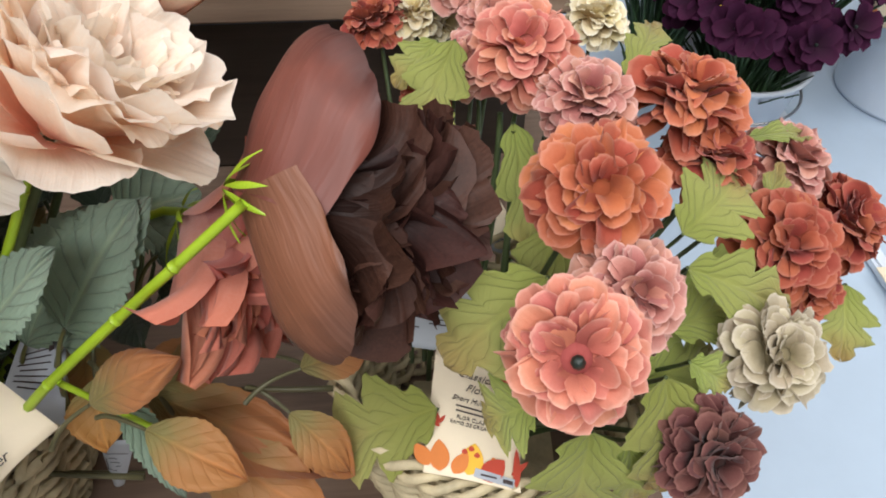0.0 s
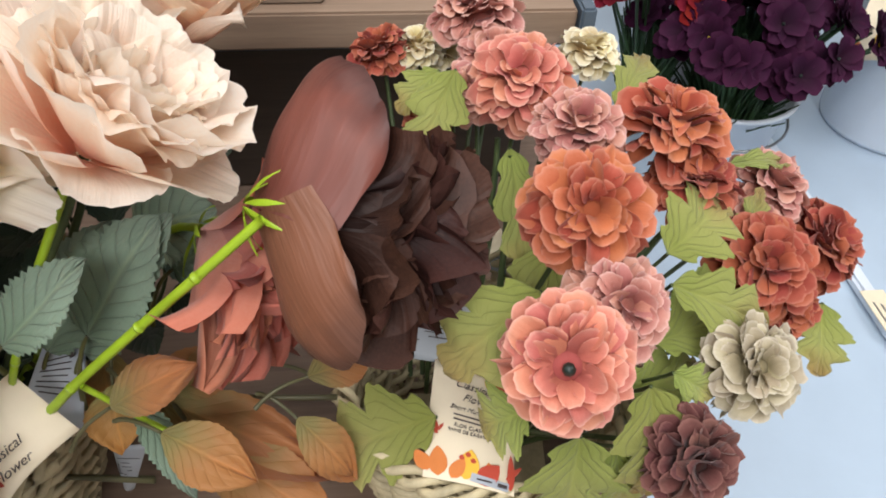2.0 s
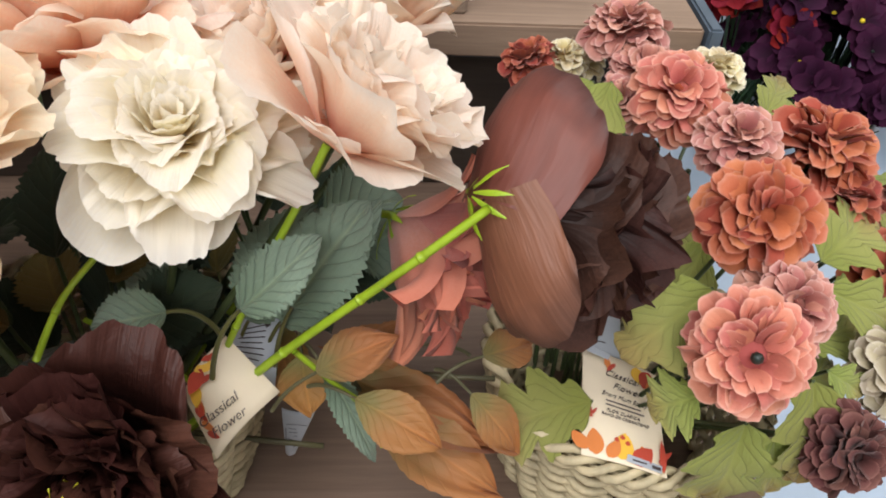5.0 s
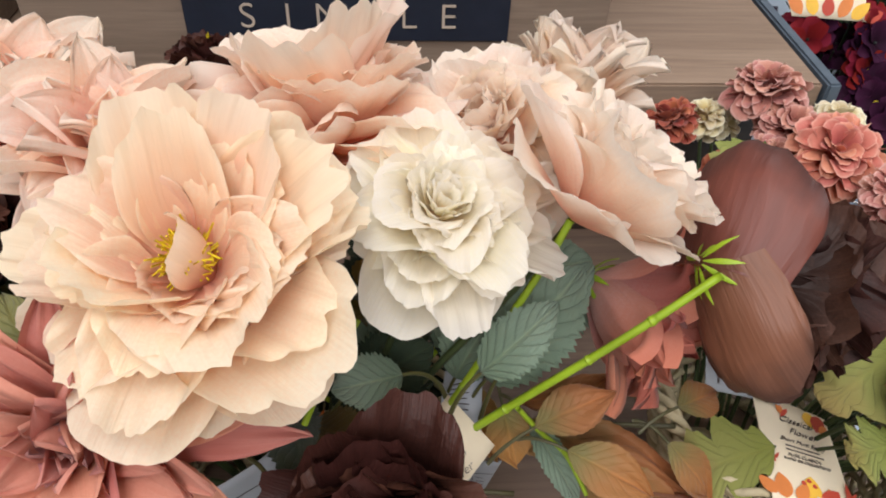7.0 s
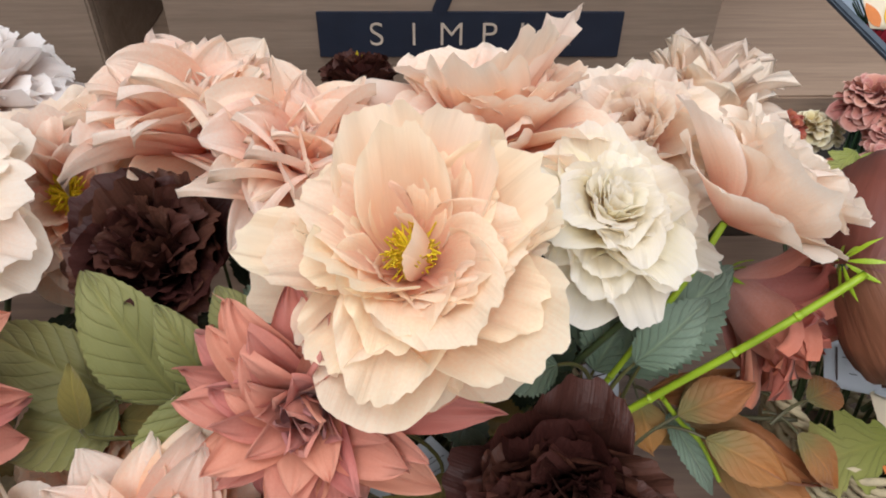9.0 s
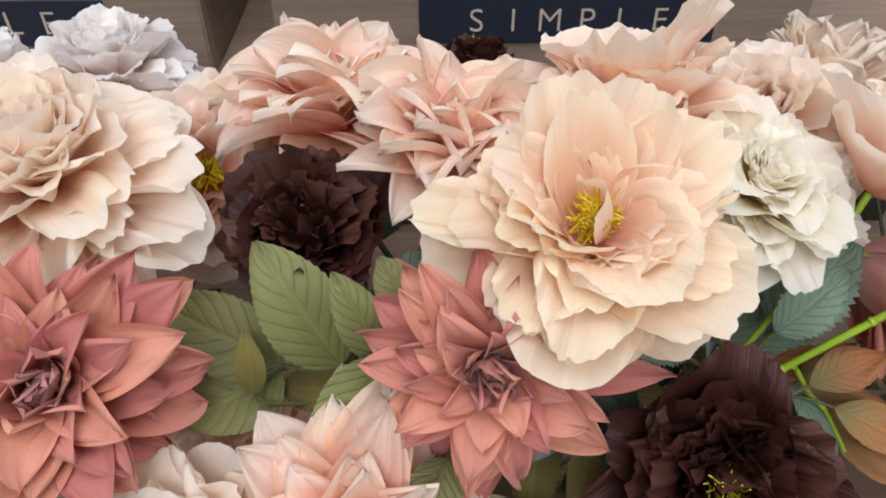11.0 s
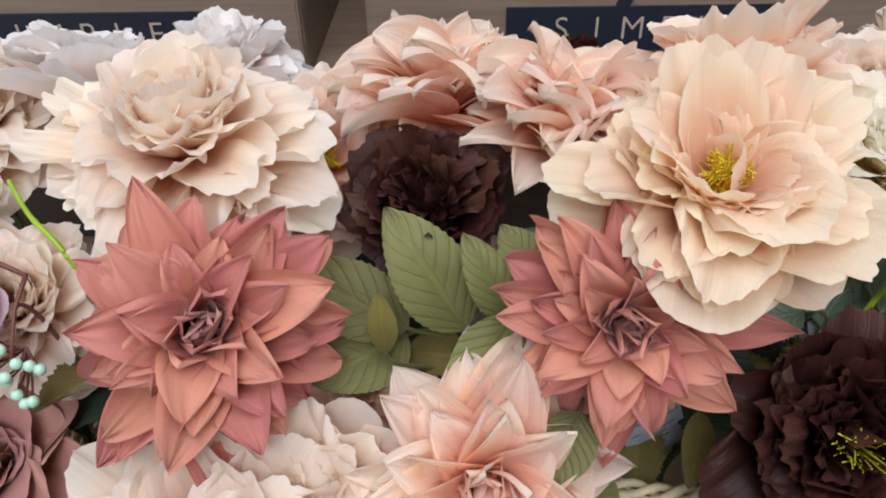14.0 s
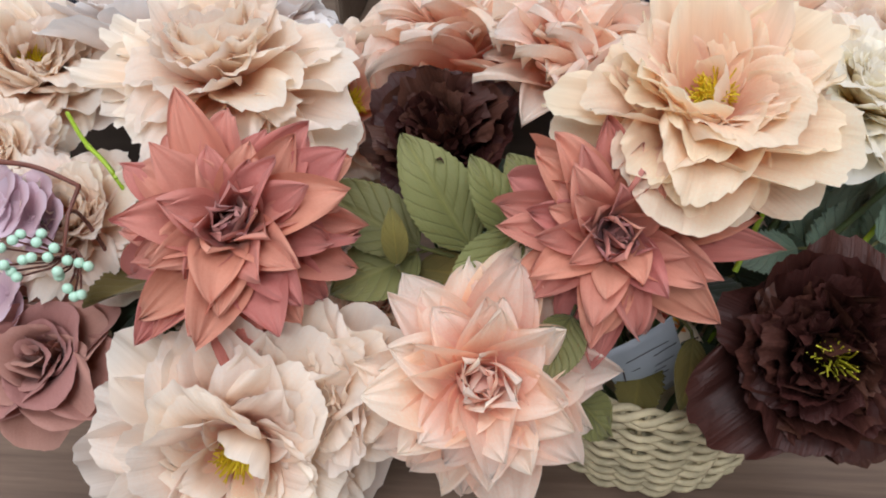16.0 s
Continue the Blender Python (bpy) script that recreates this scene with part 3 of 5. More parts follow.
def leaf_part(spray, p0, p1, up, width, mat, kind="oval", seed=0, label=""):
    m, L = leaf_pose(p0, p1, up)
    forms = {"oval": dict(tip="oval", serrate=0.07, teeth=17, bend=(0.35, -0.8), fold=0.34, cup=-0.1, ruffle=0.05, nu=9, nv=52),
             "rose": dict(tip="oval", serrate=0.22, teeth=17, bend=(0.2, -0.5), fold=0.28, cup=0.0, ruffle=0.015, nu=9, nv=46),
             "lobed": dict(tip="lobed", serrate=0.14, teeth=11, bend=(0.3, -1.0), fold=0.2, cup=-0.1, ruffle=0.06, nu=11, nv=40),
             "curled": dict(tip="point", waist=0.06, serrate=0.07, teeth=13, bend=(0.5, -1.1), fold=0.24, cup=-0.1, ruffle=0.13, nu=17, nv=36, twist=0.3)}
    me = sheet("leaf", mat, L, width, seed=seed, **forms[kind])
    at = Vector(spray.matrix_basis.translation)
    return piece("leaf", me, spray, Matrix.Translation(-at) @ m, label)


def spray_of(name, root, label, category="artificial flower", group=""):
    return thing(name, root, label, category, group)


def head_in(spray, at, way, spin=0.0):
    return Matrix.Translation(-Vector(spray.matrix_basis.translation)) @ facing(at, way, spin)


def calyx(core, R, mat, long=0.35, at=Matrix.Identity(4)):
    """Narrow green sepals under a head."""
    for i in range(9):
        me = shared(("sepal", mat.name), lambda: sheet("sepal", mat, 1.0, 0.14, tip="point", bend=(0.3, 0.4), nu=3, nv=6))
        k = R * long
        piece("sepal", me, core, at @ pose(0, 0, 0, 0, 0, 40 * i) @ pose(0, 0.04 * R, -0.12 * R, 10 + 13 * (i % 3), 0, 0) @ Matrix.Diagonal((k, k, k, 1)))


def flower(kind, at, way, R, root, mat, label, name="artificial_peony", category="artificial flower", style="open", seed=1, stem=STEM_DARK, spin=0.0, slim=0.42, flat=0.0, stamen=YELLOW, group="flowers in the baskets", sepals=False, thick=0.0022, apart=()):
    """One flower on its stem, from its root in a basket to the back of its head."""
    spray = spray_of(name, root, label, category, group)
    m = head_in(spray, at, way, spin)
    if kind == "peony":
        core = peony(spray, m, R, mat, style, seed, stamen)
    elif kind == "dahlia":
        core = dahlia(spray, m, R, mat, seed, slim, flat)
    else:
        core = rose(spray, m, R, mat, seed)
    for i, (az, elev, L, W, form) in enumerate(apart):
        lone_petal(core, mat, R, az, elev, L, W, seed=seed * 10 + i, **form)
    if sepals:
        calyx(core, R, stem)
    a, w, r = Vector(at), Vector(way).normalized(), Vector(root)
    stem_part(spray, bezier(r, r + Vector((0, 0, 0.07)), a - w * 0.07 - Vector((0, 0, 0.03)), a - w * 0.1 * R), thick * 1.2, thick, stem)
    return spray


# ---- the setting ----
def slab(name, sx, sy, sz, m, mat, label, category, bevel=0.002):
    ob = new(name, box_mesh(name, sx, sy, sz, mat, bevel))
    ob.matrix_basis = m
    return tagged(ob, label, category, kind="structure")


SHELF_TURN = 4.8
slab("ground", 9.0, 9.0, 0.1, pose(0, 0, -1.0), SHOP_FLOOR, "pale grey vinyl shop floor", "floor", 0)
slab("ceiling", 9.0, 9.0, 0.1, pose(0, 0, 2.6), WALL_PAINT, "pale painted shop ceiling", "ceiling", 0)
slab("wall_north", 9.0, 0.1, 3.5, pose(0, 4.45, -0.9), WALL_PAINT, "pale painted shop wall", "wall", 0)
slab("wall_south", 9.0, 0.1, 3.5, pose(0, -4.45, -0.9), WALL_PAINT, "pale painted shop wall", "wall", 0)
slab("wall_east", 0.1, 8.8, 3.5, pose(4.45, 0, -0.9), WALL_PAINT, "pale painted shop wall", "wall", 0)
slab("wall_west", 0.1, 8.8, 3.5, pose(-4.45, 0, -0.9), WALL_PAINT, "pale painted shop wall", "wall", 0)

turn = pose(0.124, 0.532, 0, 0, 0, SHELF_TURN)
# lower wooden display top and the cabinet under it
slab("lower_shelf", 2.2, 1.2, 0.03, turn @ pose(-1.1, -0.06, -0.03), FLOOR_WOOD, "grey-brown wood-print display top", "shelf")
slab("display_plinth", 2.18, 1.16, 0.85, turn @ pose(-1.1, -0.06, -0.88), DARK_PANEL, "dark brown plinth under the display top", "plinth")
# upper shelf board with its slate edge
board = slab("upper_shelf", 1.9, 0.42, 0.03, turn @ pose(-0.962, 0.21, 0.169), SHELF_WOOD, "light oak-veneer shelf board above the baskets", "shelf")
slab("shelf_edge_trim", 0.012, 0.43, 0.034, turn @ pose(-0.004, 0.21, 0.1675), SLATE, "slate-blue painted end strip of the shelf", "trim")
slab("shelf_rail", 1.9, 0.02, 0.012, turn @ pose(-0.962, 0.03, 0.157), SLATE, "dark slate rail under the shelf board", "rail")
# Dark sheet added behind the baskets to stand in for under-shelf shade.
slab("shelf_support", 1.86, 0.03, 0.17, turn @ pose(-0.962, 0.06, 0.0), DARK_PANEL, "added dark panel standing in for the shade under the shelf board", "panel")
slab("back_panel", 1.9, 0.02, 0.75, turn @ pose(-0.962, 0.432, 0.0), DARK_PANEL, "dark brown back panel of the display", "panel")

# white neighbouring stand, lower than the wooden one
slab("white_stand", 2.4, 1.9, 0.03, turn @ pose(1.24, 0.3, -0.235), WHITE_PAINT, "cool white painted display stand", "stand")
slab("stand_edge", 0.03, 1.9, 0.06, turn @ pose(0.024, 0.3, -0.21), WHITE_PAINT, "raised white edge of the stand", "trim", 0.006)
slab("price_rail", 0.02, 0.9, 0.016, turn @ pose(0.42, 0.02, -0.205), WHITE_PLASTIC, "white plastic price rail on the stand", "rail", 0.004)


def price_card(m):
    ob = new("price_card", box_mesh("price_card", 0.03, 0.07, 0.002, CARD, 0.0005))
    ob.matrix_basis = m
    tagged(ob, "small cream price card lying on the rail", "price card", "price cards on the white stand")
    for i in range(3):
        piece("print_line", box_mesh("print_line", 0.002, 0.03 - 0.006 * i, 0.0006, STEEL, 0), ob, pose(-0.008 + 0.008 * i, 0, 0.002))


for py in (-0.28, -0.14, 0.0, 0.16):
    price_card(turn @ pose(0.42, py, -0.189))


# ---- letters ----
def letters(parent, body, size, m, mat, name="lettering", thick=0.0003, slant=0.0):
    cu = bpy.data.curves.new(name, "FONT")
    cu.body, cu.size, cu.extrude, cu.align_x, cu.align_y = body, size, thick, "CENTER", "CENTER"
    cu.offset, cu.shear = -0.012 * size, slant
    tmp = bpy.data.objects.new("lettering_draft", cu)
    scene.collection.objects.link(tmp)
    dg = bpy.context.evaluated_depsgraph_get()
    me = bpy.data.meshes.new_from_object(tmp.evaluated_get(dg))
    bpy.data.objects.remove(tmp)
    me.materials.clear()
    me.materials.append(mat)
    return piece(name, me, parent, m)


def crate(m, w, d, h, word, label, tail):
    """A pale wooden crate: boards round an open top, a navy band with pale letters on its front."""
    ob = thing("wooden_crate", (0, 0, 0), label, "crate", "crates on the shelf")
    ob.matrix_basis = m
    t = 0.012
    piece("front_board", box_mesh("front_board", w, t, h, CRATE_WOOD), ob, pose(0, 0, 0))
    piece("back_board", box_mesh("back_board", w, t, h, CRATE_WOOD), ob, pose(0, d, 0))
    for s in (-1, 1):
        piece("side_board", box_mesh("side_board", t, d - t, h, CRATE_WOOD), ob, pose(s * (w - t) / 2, d / 2, 0))
    piece("bottom_board", box_mesh("bottom_board", w - 2.1 * t, d - 1.1 * t, t, CRATE_WOOD), ob, pose(0, d / 2, 0))
    band = piece("navy_band", box_mesh("navy_band", 0.255, 0.003, 0.04, NAVY, 0.0005), ob, pose(0.022, -t / 2 - 0.001, 0.032), "navy printed name band")
    for i, sign in enumerate(word):
        letters(band, sign, 0.0295, pose((i - 2.5) * 0.0314, -0.0022, 0.02, 90, 0, 0), SIGN_INK, "letter")
    if tail:
        piece("tassel", box_mesh("tassel", 0.012, 0.003, 0.05, NAVY, 0.001), ob, pose(-0.005, -t / 2 - 0.001, 0.07, 0, 22, 0), "navy printed stroke above the band")
    for i in range(3):
        piece("print_spot", box_mesh("print_spot", 0.012, 0.002, 0.008, NAVY, 0.001), ob, pose(-0.075 + 0.1 * i, -t / 2 - 0.0008, 0.092))
    return ob


crate(turn @ pose(-0.435, 0.02, 0.199), 0.46, 0.3, 0.26, "SIMPLE", "pale wooden crate with a navy name band on the shelf", True)
crate(turn @ pose(-0.955, 0.02, 0.199), 0.46, 0.3, 0.26, "SIMPLE", "second pale wooden crate with a navy name band on the shelf", False)


# ---- baskets ----
def basket(x, y, r, h, reed, seed, label):
    """A round willow basket: stakes, wavy rows of weavers and a twisted rim."""
    ob = thing("woven_basket", (x, y, 0.001), label, "basket", "woven baskets")
    rng = random.Random(seed)
    n = 26
    wall = lambda z: r * (0.78 + 0.22 * (z / h) ** 0.8)
    piece("base", box_mesh("base", r * 1.05, r * 1.05, 0.004, reed, 0.001), ob, Matrix.Identity(4))
    for i in range(n):
        a = 6.28318 * i / n
        pts = [(wall(z) * math.cos(a), wall(z) * math.sin(a), z) for z in [h * k / 5 for k in range(6)]]
        piece("stake", tube("stake", pts, 0.002, 0.002, reed, 5), ob, Matrix.Identity(4))
    rows = 16
    for k in range(rows):
        z = h * (k + 0.5) / rows
        pts = []
        ph = k % 2
        sag = rng.uniform(0, 6.28)
        for i in range(4 * n + 1):
            a = 6.28318 * i / (4 * n)
            q = wall(z) + 0.0042 * math.cos(n / 2 * a + math.pi * ph)
            pts.append((q * math.cos(a), q * math.sin(a), z + 0.0012 * math.sin(3 * a + sag)))
        piece("weaver", tube("weaver", pts, 0.0027, 0.0027, reed, 6), ob, Matrix.Identity(4))
    for s in range(3):
        pts = []
        for i in range(121):
            a = 6.28318 * i / 120
            b = 14 * a + 2.094 * s
            pts.append(((r + 0.005 * math.cos(b)) * math.cos(a), (r + 0.005 * math.cos(b)) * math.sin(a), h + 0.004 + 0.004 * math.sin(b)))
        piece("rim_strand", tube("rim_strand", pts, 0.0028, 0.0028, reed, 6), ob, Matrix.Identity(4))
    return ob


basket(0.035, 0.268, 0.088, 0.1, REED, 1, "pale woven willow basket holding the mum sprays")
basket(-0.3, 0.232, 0.104, 0.1, REED, 2, "pale woven willow basket full of peonies and dahlias")
basket(-0.62, 0.19, 0.104, 0.085, REED, 3, "pale woven willow basket with roses and peonies")


# ---- white buckets and the far bunches ----
def bucket(x, y, r, h, z0, label, handle=True):
    ob = thing("flower_bucket", (x, y, z0), label, "bucket", "white buckets")
    seg, prof = 40, [(0.0, 0.0), (0.78, 0.0), (0.8, 0.02), (0.97, 0.93), (1.04, 0.94), (1.05, 1.0), (0.99, 1.0), (0.95, 0.93), (0.77, 0.04), (0.0, 0.03)]
    verts, faces = [], []
    for pr, pz in prof:
        for k in range(seg):
            a = 6.28318 * k / seg
            verts.append((r * pr * math.cos(a), r * pr * math.sin(a), h * pz))
    for j in range(len(prof) - 1):
        for k in range(seg):
            k2 = (k + 1) % seg
            faces.append((j * seg + k, j * seg + k2, (j + 1) * seg + k2, (j + 1) * seg + k))
    piece("shell", mesh_of("shell", verts, faces, WHITE_PLASTIC), ob, Matrix.Identity(4))
    if handle:
        ring = [(1.02 * r * math.cos(6.28318 * i / 48), 1.02 * r * math.sin(6.28318 * i / 48), h * 0.5) for i in range(49)]
        piece("wire_handle", tube("wire_handle", ring, 0.0022, 0.0022, STEEL, 6), ob, Matrix.Identity(4), "thin steel wire handle")
    return ob


def bunch(x, y, z0, h, spread, mats, count, seed, label, R=0.031):
    """A bunch of small eight-petalled heads over thin grassy stems."""
    ob = thing("cosmos_bunch", (x, y, z0), label, "artificial flowers", "bunches in the buckets")
    rng = random.Random(seed)
    verts, faces = [], []
    for i in range(count):
        a, q = rng.uniform(0, 6.28), spread * math.sqrt(rng.random())
        top = Vector((q * math.cos(a), q * math.sin(a), h * rng.uniform(0.82, 1.05) - 0.25 * q))
        mat = mats[i % len(mats)]
        way = Vector((math.cos(a) * q / spread * 0.9, math.sin(a) * q / spread * 0.9 - 0.4, 0.8))
        eye = i % 4 == 0
        v, f = ball_data((0, 0, 0.002), 0.0034 if eye else 0.0022)
        bl = piece("bloom", shared(("far_eye", eye), lambda: mesh_of("bloom", v, f, YELLOW if eye else EYE)), ob, facing(top, way, rng.uniform(0, 90)))
        me = shared(("far_petal", mat.name), lambda: sheet("petal", mat, R, R * 0.75, tip="round", cup=0.4, bend=(0.5, -0.6), ruffle=0.05, notch=0.04, nu=6, nv=5, waist=0.2))
        for k in range(8):
            piece("petal", me, bl, pose(0, 0, 0, 0, 0, 45 * k) @ pose(0, 0, 0, 14 + rng.uniform(-12, 22), 0, 0))
        v, f = tube_data([(rng.uniform(-0.03, 0.03), rng.uniform(-0.03, 0.03), 0.02), (top.x * 0.5, top.y * 0.5, h * 0.5), top * 0.98], 0.0025, 0.002, 5, len(verts))
        verts += v
        faces += f
    for i in range(count * 6):
        a, q = rng.uniform(0, 6.28), spread * 0.62 * math.sqrt(rng.random())
        p = Vector((q * math.cos(a), q * math.sin(a), h * rng.uniform(0.3, 0.85)))
        v, f = tube_data([(p.x * 0.6, p.y * 0.6, 0.03), p * 0.7, p], 0.0022, 0.0012, 4, len(verts))
        verts += v
        faces += f
    tagged(piece("stem_tuft", mesh_of("stem_tuft", verts, faces, GRASS_GREEN), ob, Matrix.Identity(4), "thin deep green grassy stems"), kind="stuff")
    return ob


Z_STAND = -0.203
bucket(0.735, 0.985, 0.130, 0.36, Z_STAND, "white plastic flower bucket with a wire handle on the stand")
bucket(0.43, 0.93, 0.1, 0.1, Z_STAND, "short white plastic bucket with dark purple cosmos")
bunch(0.43, 0.9, Z_STAND + 0.02, 0.24, 0.15, [PURPLE], 75, 5, "deep purple artificial cosmos bunch in a white bucket")
bunch(0.31, 0.93, Z_STAND + 0.02, 0.27, 0.09, [CRIMSON, CRIMSON, PURPLE], 26, 6, "crimson artificial cosmos bunch behind the purple one")
bunch(0.52, 1.32, Z_STAND + 0.02, 0.34, 0.2, [PURPLE, CRIMSON], 46, 7, "tall dark purple cosmos bunch further back")
bucket(0.72, 0.42, 0.07, 0.12, Z_STAND, "small white plastic pot on the white stand", False)


# ---- tags ----
def card_mesh(name, corners, mat, bow=0.0, nu=9, nv=9, thick=0.0007):
    """A thin card over four corners (tl, tr, br, bl), bowed outwards, with its two faces and edge."""
    tl, tr, br, bl = (Vector(c) for c in corners)
    nrm = (tr - tl).cross(bl - tl).normalized()
    verts, uvs = [], []
    for side in (0, 1):
        for j in range(nv):
            for i in range(nu):
                u, v = i / (nu - 1), j / (nv - 1)
                p = (tl * (1 - u) + tr * u) * (1 - v) + (bl * (1 - u) + br * u) * v
                verts.append(tuple(p - nrm * (bow * 4 * u * (1 - u) - thick * side)))
                uvs.append((u, 1 - v))
    faces = grid_faces(nu, nv)
    faces += [tuple(reversed(f)) for f in grid_faces(nu, nv, nu * nv)]
    k = nu * nv
    for i in range(nu - 1):
        faces += [(i + 1, i, k + i, k + i + 1), (k - nu + i, k - nu + i + 1, 2 * k - nu + i + 1, 2 * k - nu + i)]
    return mesh_of(name, verts, faces, mat, uvs)


def card_frame(corners, bow=0.0):
    """Poses on a card: at (u, v), lifted off its face by lift."""
    tl, tr, br, bl = (Vector(c) for c in corners)
    nrm = -(tr - tl).cross(bl - tl).normalized()

    def at(u, v, lift=0.0009, spin=0.0):
        p = (tl * (1 - u) + tr * u) * (1 - v) + (bl * (1 - u) + br * u) * v + nrm * (bow * 4 * u * (1 - u) + lift)
        ex = ((tr - tl) * (1 - v) + (br - bl) * v + nrm * bow * 4 * (1 - 2 * u)).normalized()
        ez = nrm - ex * nrm.dot(ex)
        ez.normalize()
        ey = ez.cross(ex)
        return Matrix.Translation(p) @ Matrix((ex, ey, ez)).transposed().to_4x4() @ pose(0, 0, 0, 0, 0, spin)
    return at


def disc_leaf(name, L, W, mat):
    me = sheet(name, mat, L, W, tip="oval", cup=0, nu=5, nv=9, seed=3)
    for v in me.vertices:
        v.co.z = 0
    return me


def print_leaves(tag, at, spots):
    inks = {"r": RED_INK, "y": YELLOW_INK, "o": ORANGE_INK}
    for u, v, L, W, spin, ink in spots:
        piece("printed_leaf", disc_leaf("printed_leaf", L, W, inks[ink]), tag, at(u, v, 0.0009 + 0.0002 * "yor".index(ink), spin))


def print_bars(tag, at, bars, mat=INK):
    for u, v, w, h in bars:
        piece("print_bar", box_mesh("print_bar", w, h, 0.0002, mat, 0), tag, at(u, v))


# ---- the plants' own builders ----
def mum_spray(at, way, R, colour, seed, eye=False):
    names = {"salmon": "salmon pink", "orange": "burnt orange", "rust": "rust red", "dusty": "dusty pink", "beige": "greige", "cream": "cream white", "plum": "plum brown"}
    a, w = Vector(at), Vector(way).normalized()
    root = Vector((0.035 + 0.35 * (a.x - 0.1), 0.268 + 0.3 * (a.y - 0.28), 0.02))
    spray = spray_of("artificial_mum", root, names[colour] + " cloth mum pompom on a dark green stem", "artificial flower", "mums in the basket")
    mum(spray, head_in(spray, at, way, 37 * seed), R * 1.07, colour, seed, eye)
    stem_part(spray, bezier(root, root + Vector((0, 0, 0.08)), a - w * 0.05 - Vector((0, 0, 0.03)), a - w * R * 0.3), 0.0018, 0.0014, STEM_DARK)
    return spray


MUM_FOLIAGE = spray_of("mum_foliage", (0.035, 0.268, 0.02), "yellow-green lobed leaves on dark stems among the mums", "foliage")
PEONY_FOLIAGE = spray_of("rose_leaf_stem", (-0.2, 0.24, 0.02), "lime green stem with blue-green serrated leaves", "foliage")
OLIVE_BRANCH = spray_of("olive_leaf_branch", (-0.38, 0.22, 0.02), "olive green leafy branch between the dahlias", "foliage")
AUTUMN_BRANCH = spray_of("autumn_leaf_branch", (-0.1, 0.26, 0.02), "ochre autumn leaves with green veins on a thin twig", "foliage")


def mum_leaf(p0, p1, up, width, mat, kind, seed):
    p1 = Vector(p0) + (Vector(p1) - Vector(p0)) * 1.22
    leaf_part(MUM_FOLIAGE, p0, p1, up, width * 1.3, mat, kind, seed)
    a = Vector(p0)
    root = Vector((0.035 + 0.3 * (a.x - 0.08), 0.268 + 0.25 * (a.y - 0.28), 0.02))
    stem_part(MUM_FOLIAGE, bezier(root, root + Vector((0, 0, 0.08)), a - Vector((0, -0.02, 0.04)), a), 0.0015, 0.001, STEM_DARK)


def mum_stem(p0, p1):
    stem_part(MUM_FOLIAGE, bezier(p0, Vector(p0) * 0.7 + Vector(p1) * 0.3 + Vector((0.004, 0, -0.006)), Vector(p0) * 0.3 + Vector(p1) * 0.7, p1), 0.0018, 0.0024, STEM_DARK)


def peony_leaf(p0, p1, up, width, mat, kind, seed):
    leaf_part(PEONY_FOLIAGE, p0, p1, up, width, mat, kind, seed)
    a = Vector(p0)
    d = (a - Vector(p1)).normalized()
    stem_part(PEONY_FOLIAGE, bezier(a, a + d * 0.012, a + d * 0.02 - Vector((0, 0, 0.01)), a + d * 0.025 - Vector((0, 0, 0.03))), 0.001, 0.0016, LEAF_OLIVE)


def olive_leaf(p0, p1, up, width, mat, kind, seed):
    leaf_part(OLIVE_BRANCH, p0, p1, up, width, mat, kind, seed)
    a = Vector(p0)
    root = Vector((-0.36, 0.2, 0.05))
    stem_part(OLIVE_BRANCH, bezier(a, a + (a - Vector(p1)).normalized() * 0.02, root + Vector((0, 0, 0.12)), root), 0.0011, 0.002, LEAF_OLIVE)


def autumn_leaf(p0, p1, up, width, mat, kind, seed):
    leaf_part(AUTUMN_BRANCH, p0, p1, up, width, mat, kind, seed)
    a = Vector(p0)
    d = (a - Vector(p1)).normalized()
    stem_part(AUTUMN_BRANCH, bezier(a, a + d * 0.01, a + d * 0.02, a + d * 0.03 - Vector((0, 0, 0.012))), 0.0009, 0.0013, STEM_BROWN)


def twig(p0, p1):
    m = (Vector(p0) + Vector(p1)) / 2
    stem_part(AUTUMN_BRANCH, bezier(p0, m + Vector((0, 0, 0.006)), m + Vector((0.004, 0, 0)), p1), 0.0014, 0.0018, STEM_BROWN)


def lime_stem(points, r):
    pts = [Vector(p) for p in points]
    fine = []
    for i in range(len(pts) - 1):
        p = [pts[max(0, i - 1)], pts[i], pts[i + 1], pts[min(len(pts) - 1, i + 2)]]
        for k in range(6):
            t = k / 6
            fine.append(0.5 * (2 * p[1] + (p[2] - p[0]) * t + (2 * p[0] - 5 * p[1] + 4 * p[2] - p[3]) * t * t + (3 * p[1] - p[0] - 3 * p[2] + p[3]) * t ** 3))
    fine.append(pts[-1])
    stem_part(PEONY_FOLIAGE, fine, r, r * 0.85, STEM_LIME, "bright lime plastic stem")
    at = Vector(PEONY_FOLIAGE.matrix_basis.translation)
    for i in range(5, len(fine) - 2, 6):
        d = (fine[i + 1] - fine[i - 1]).normalized()
        knot = [fine[i] - d * 0.003 - at, fine[i] - d * 0.001 - at, fine[i] + d * 0.001 - at, fine[i] + d * 0.003 - at]
        v1, f1 = tube_data(knot[:2], r * 0.85, r * 1.1, 8)
        v2, f2 = tube_data(knot[1:], r * 1.1, r * 0.85, 8, len(v1))
        piece("knot", mesh_of("knot", v1 + v2, f1 + f2, STEM_LIME), PEONY_FOLIAGE, Matrix.Identity(4))


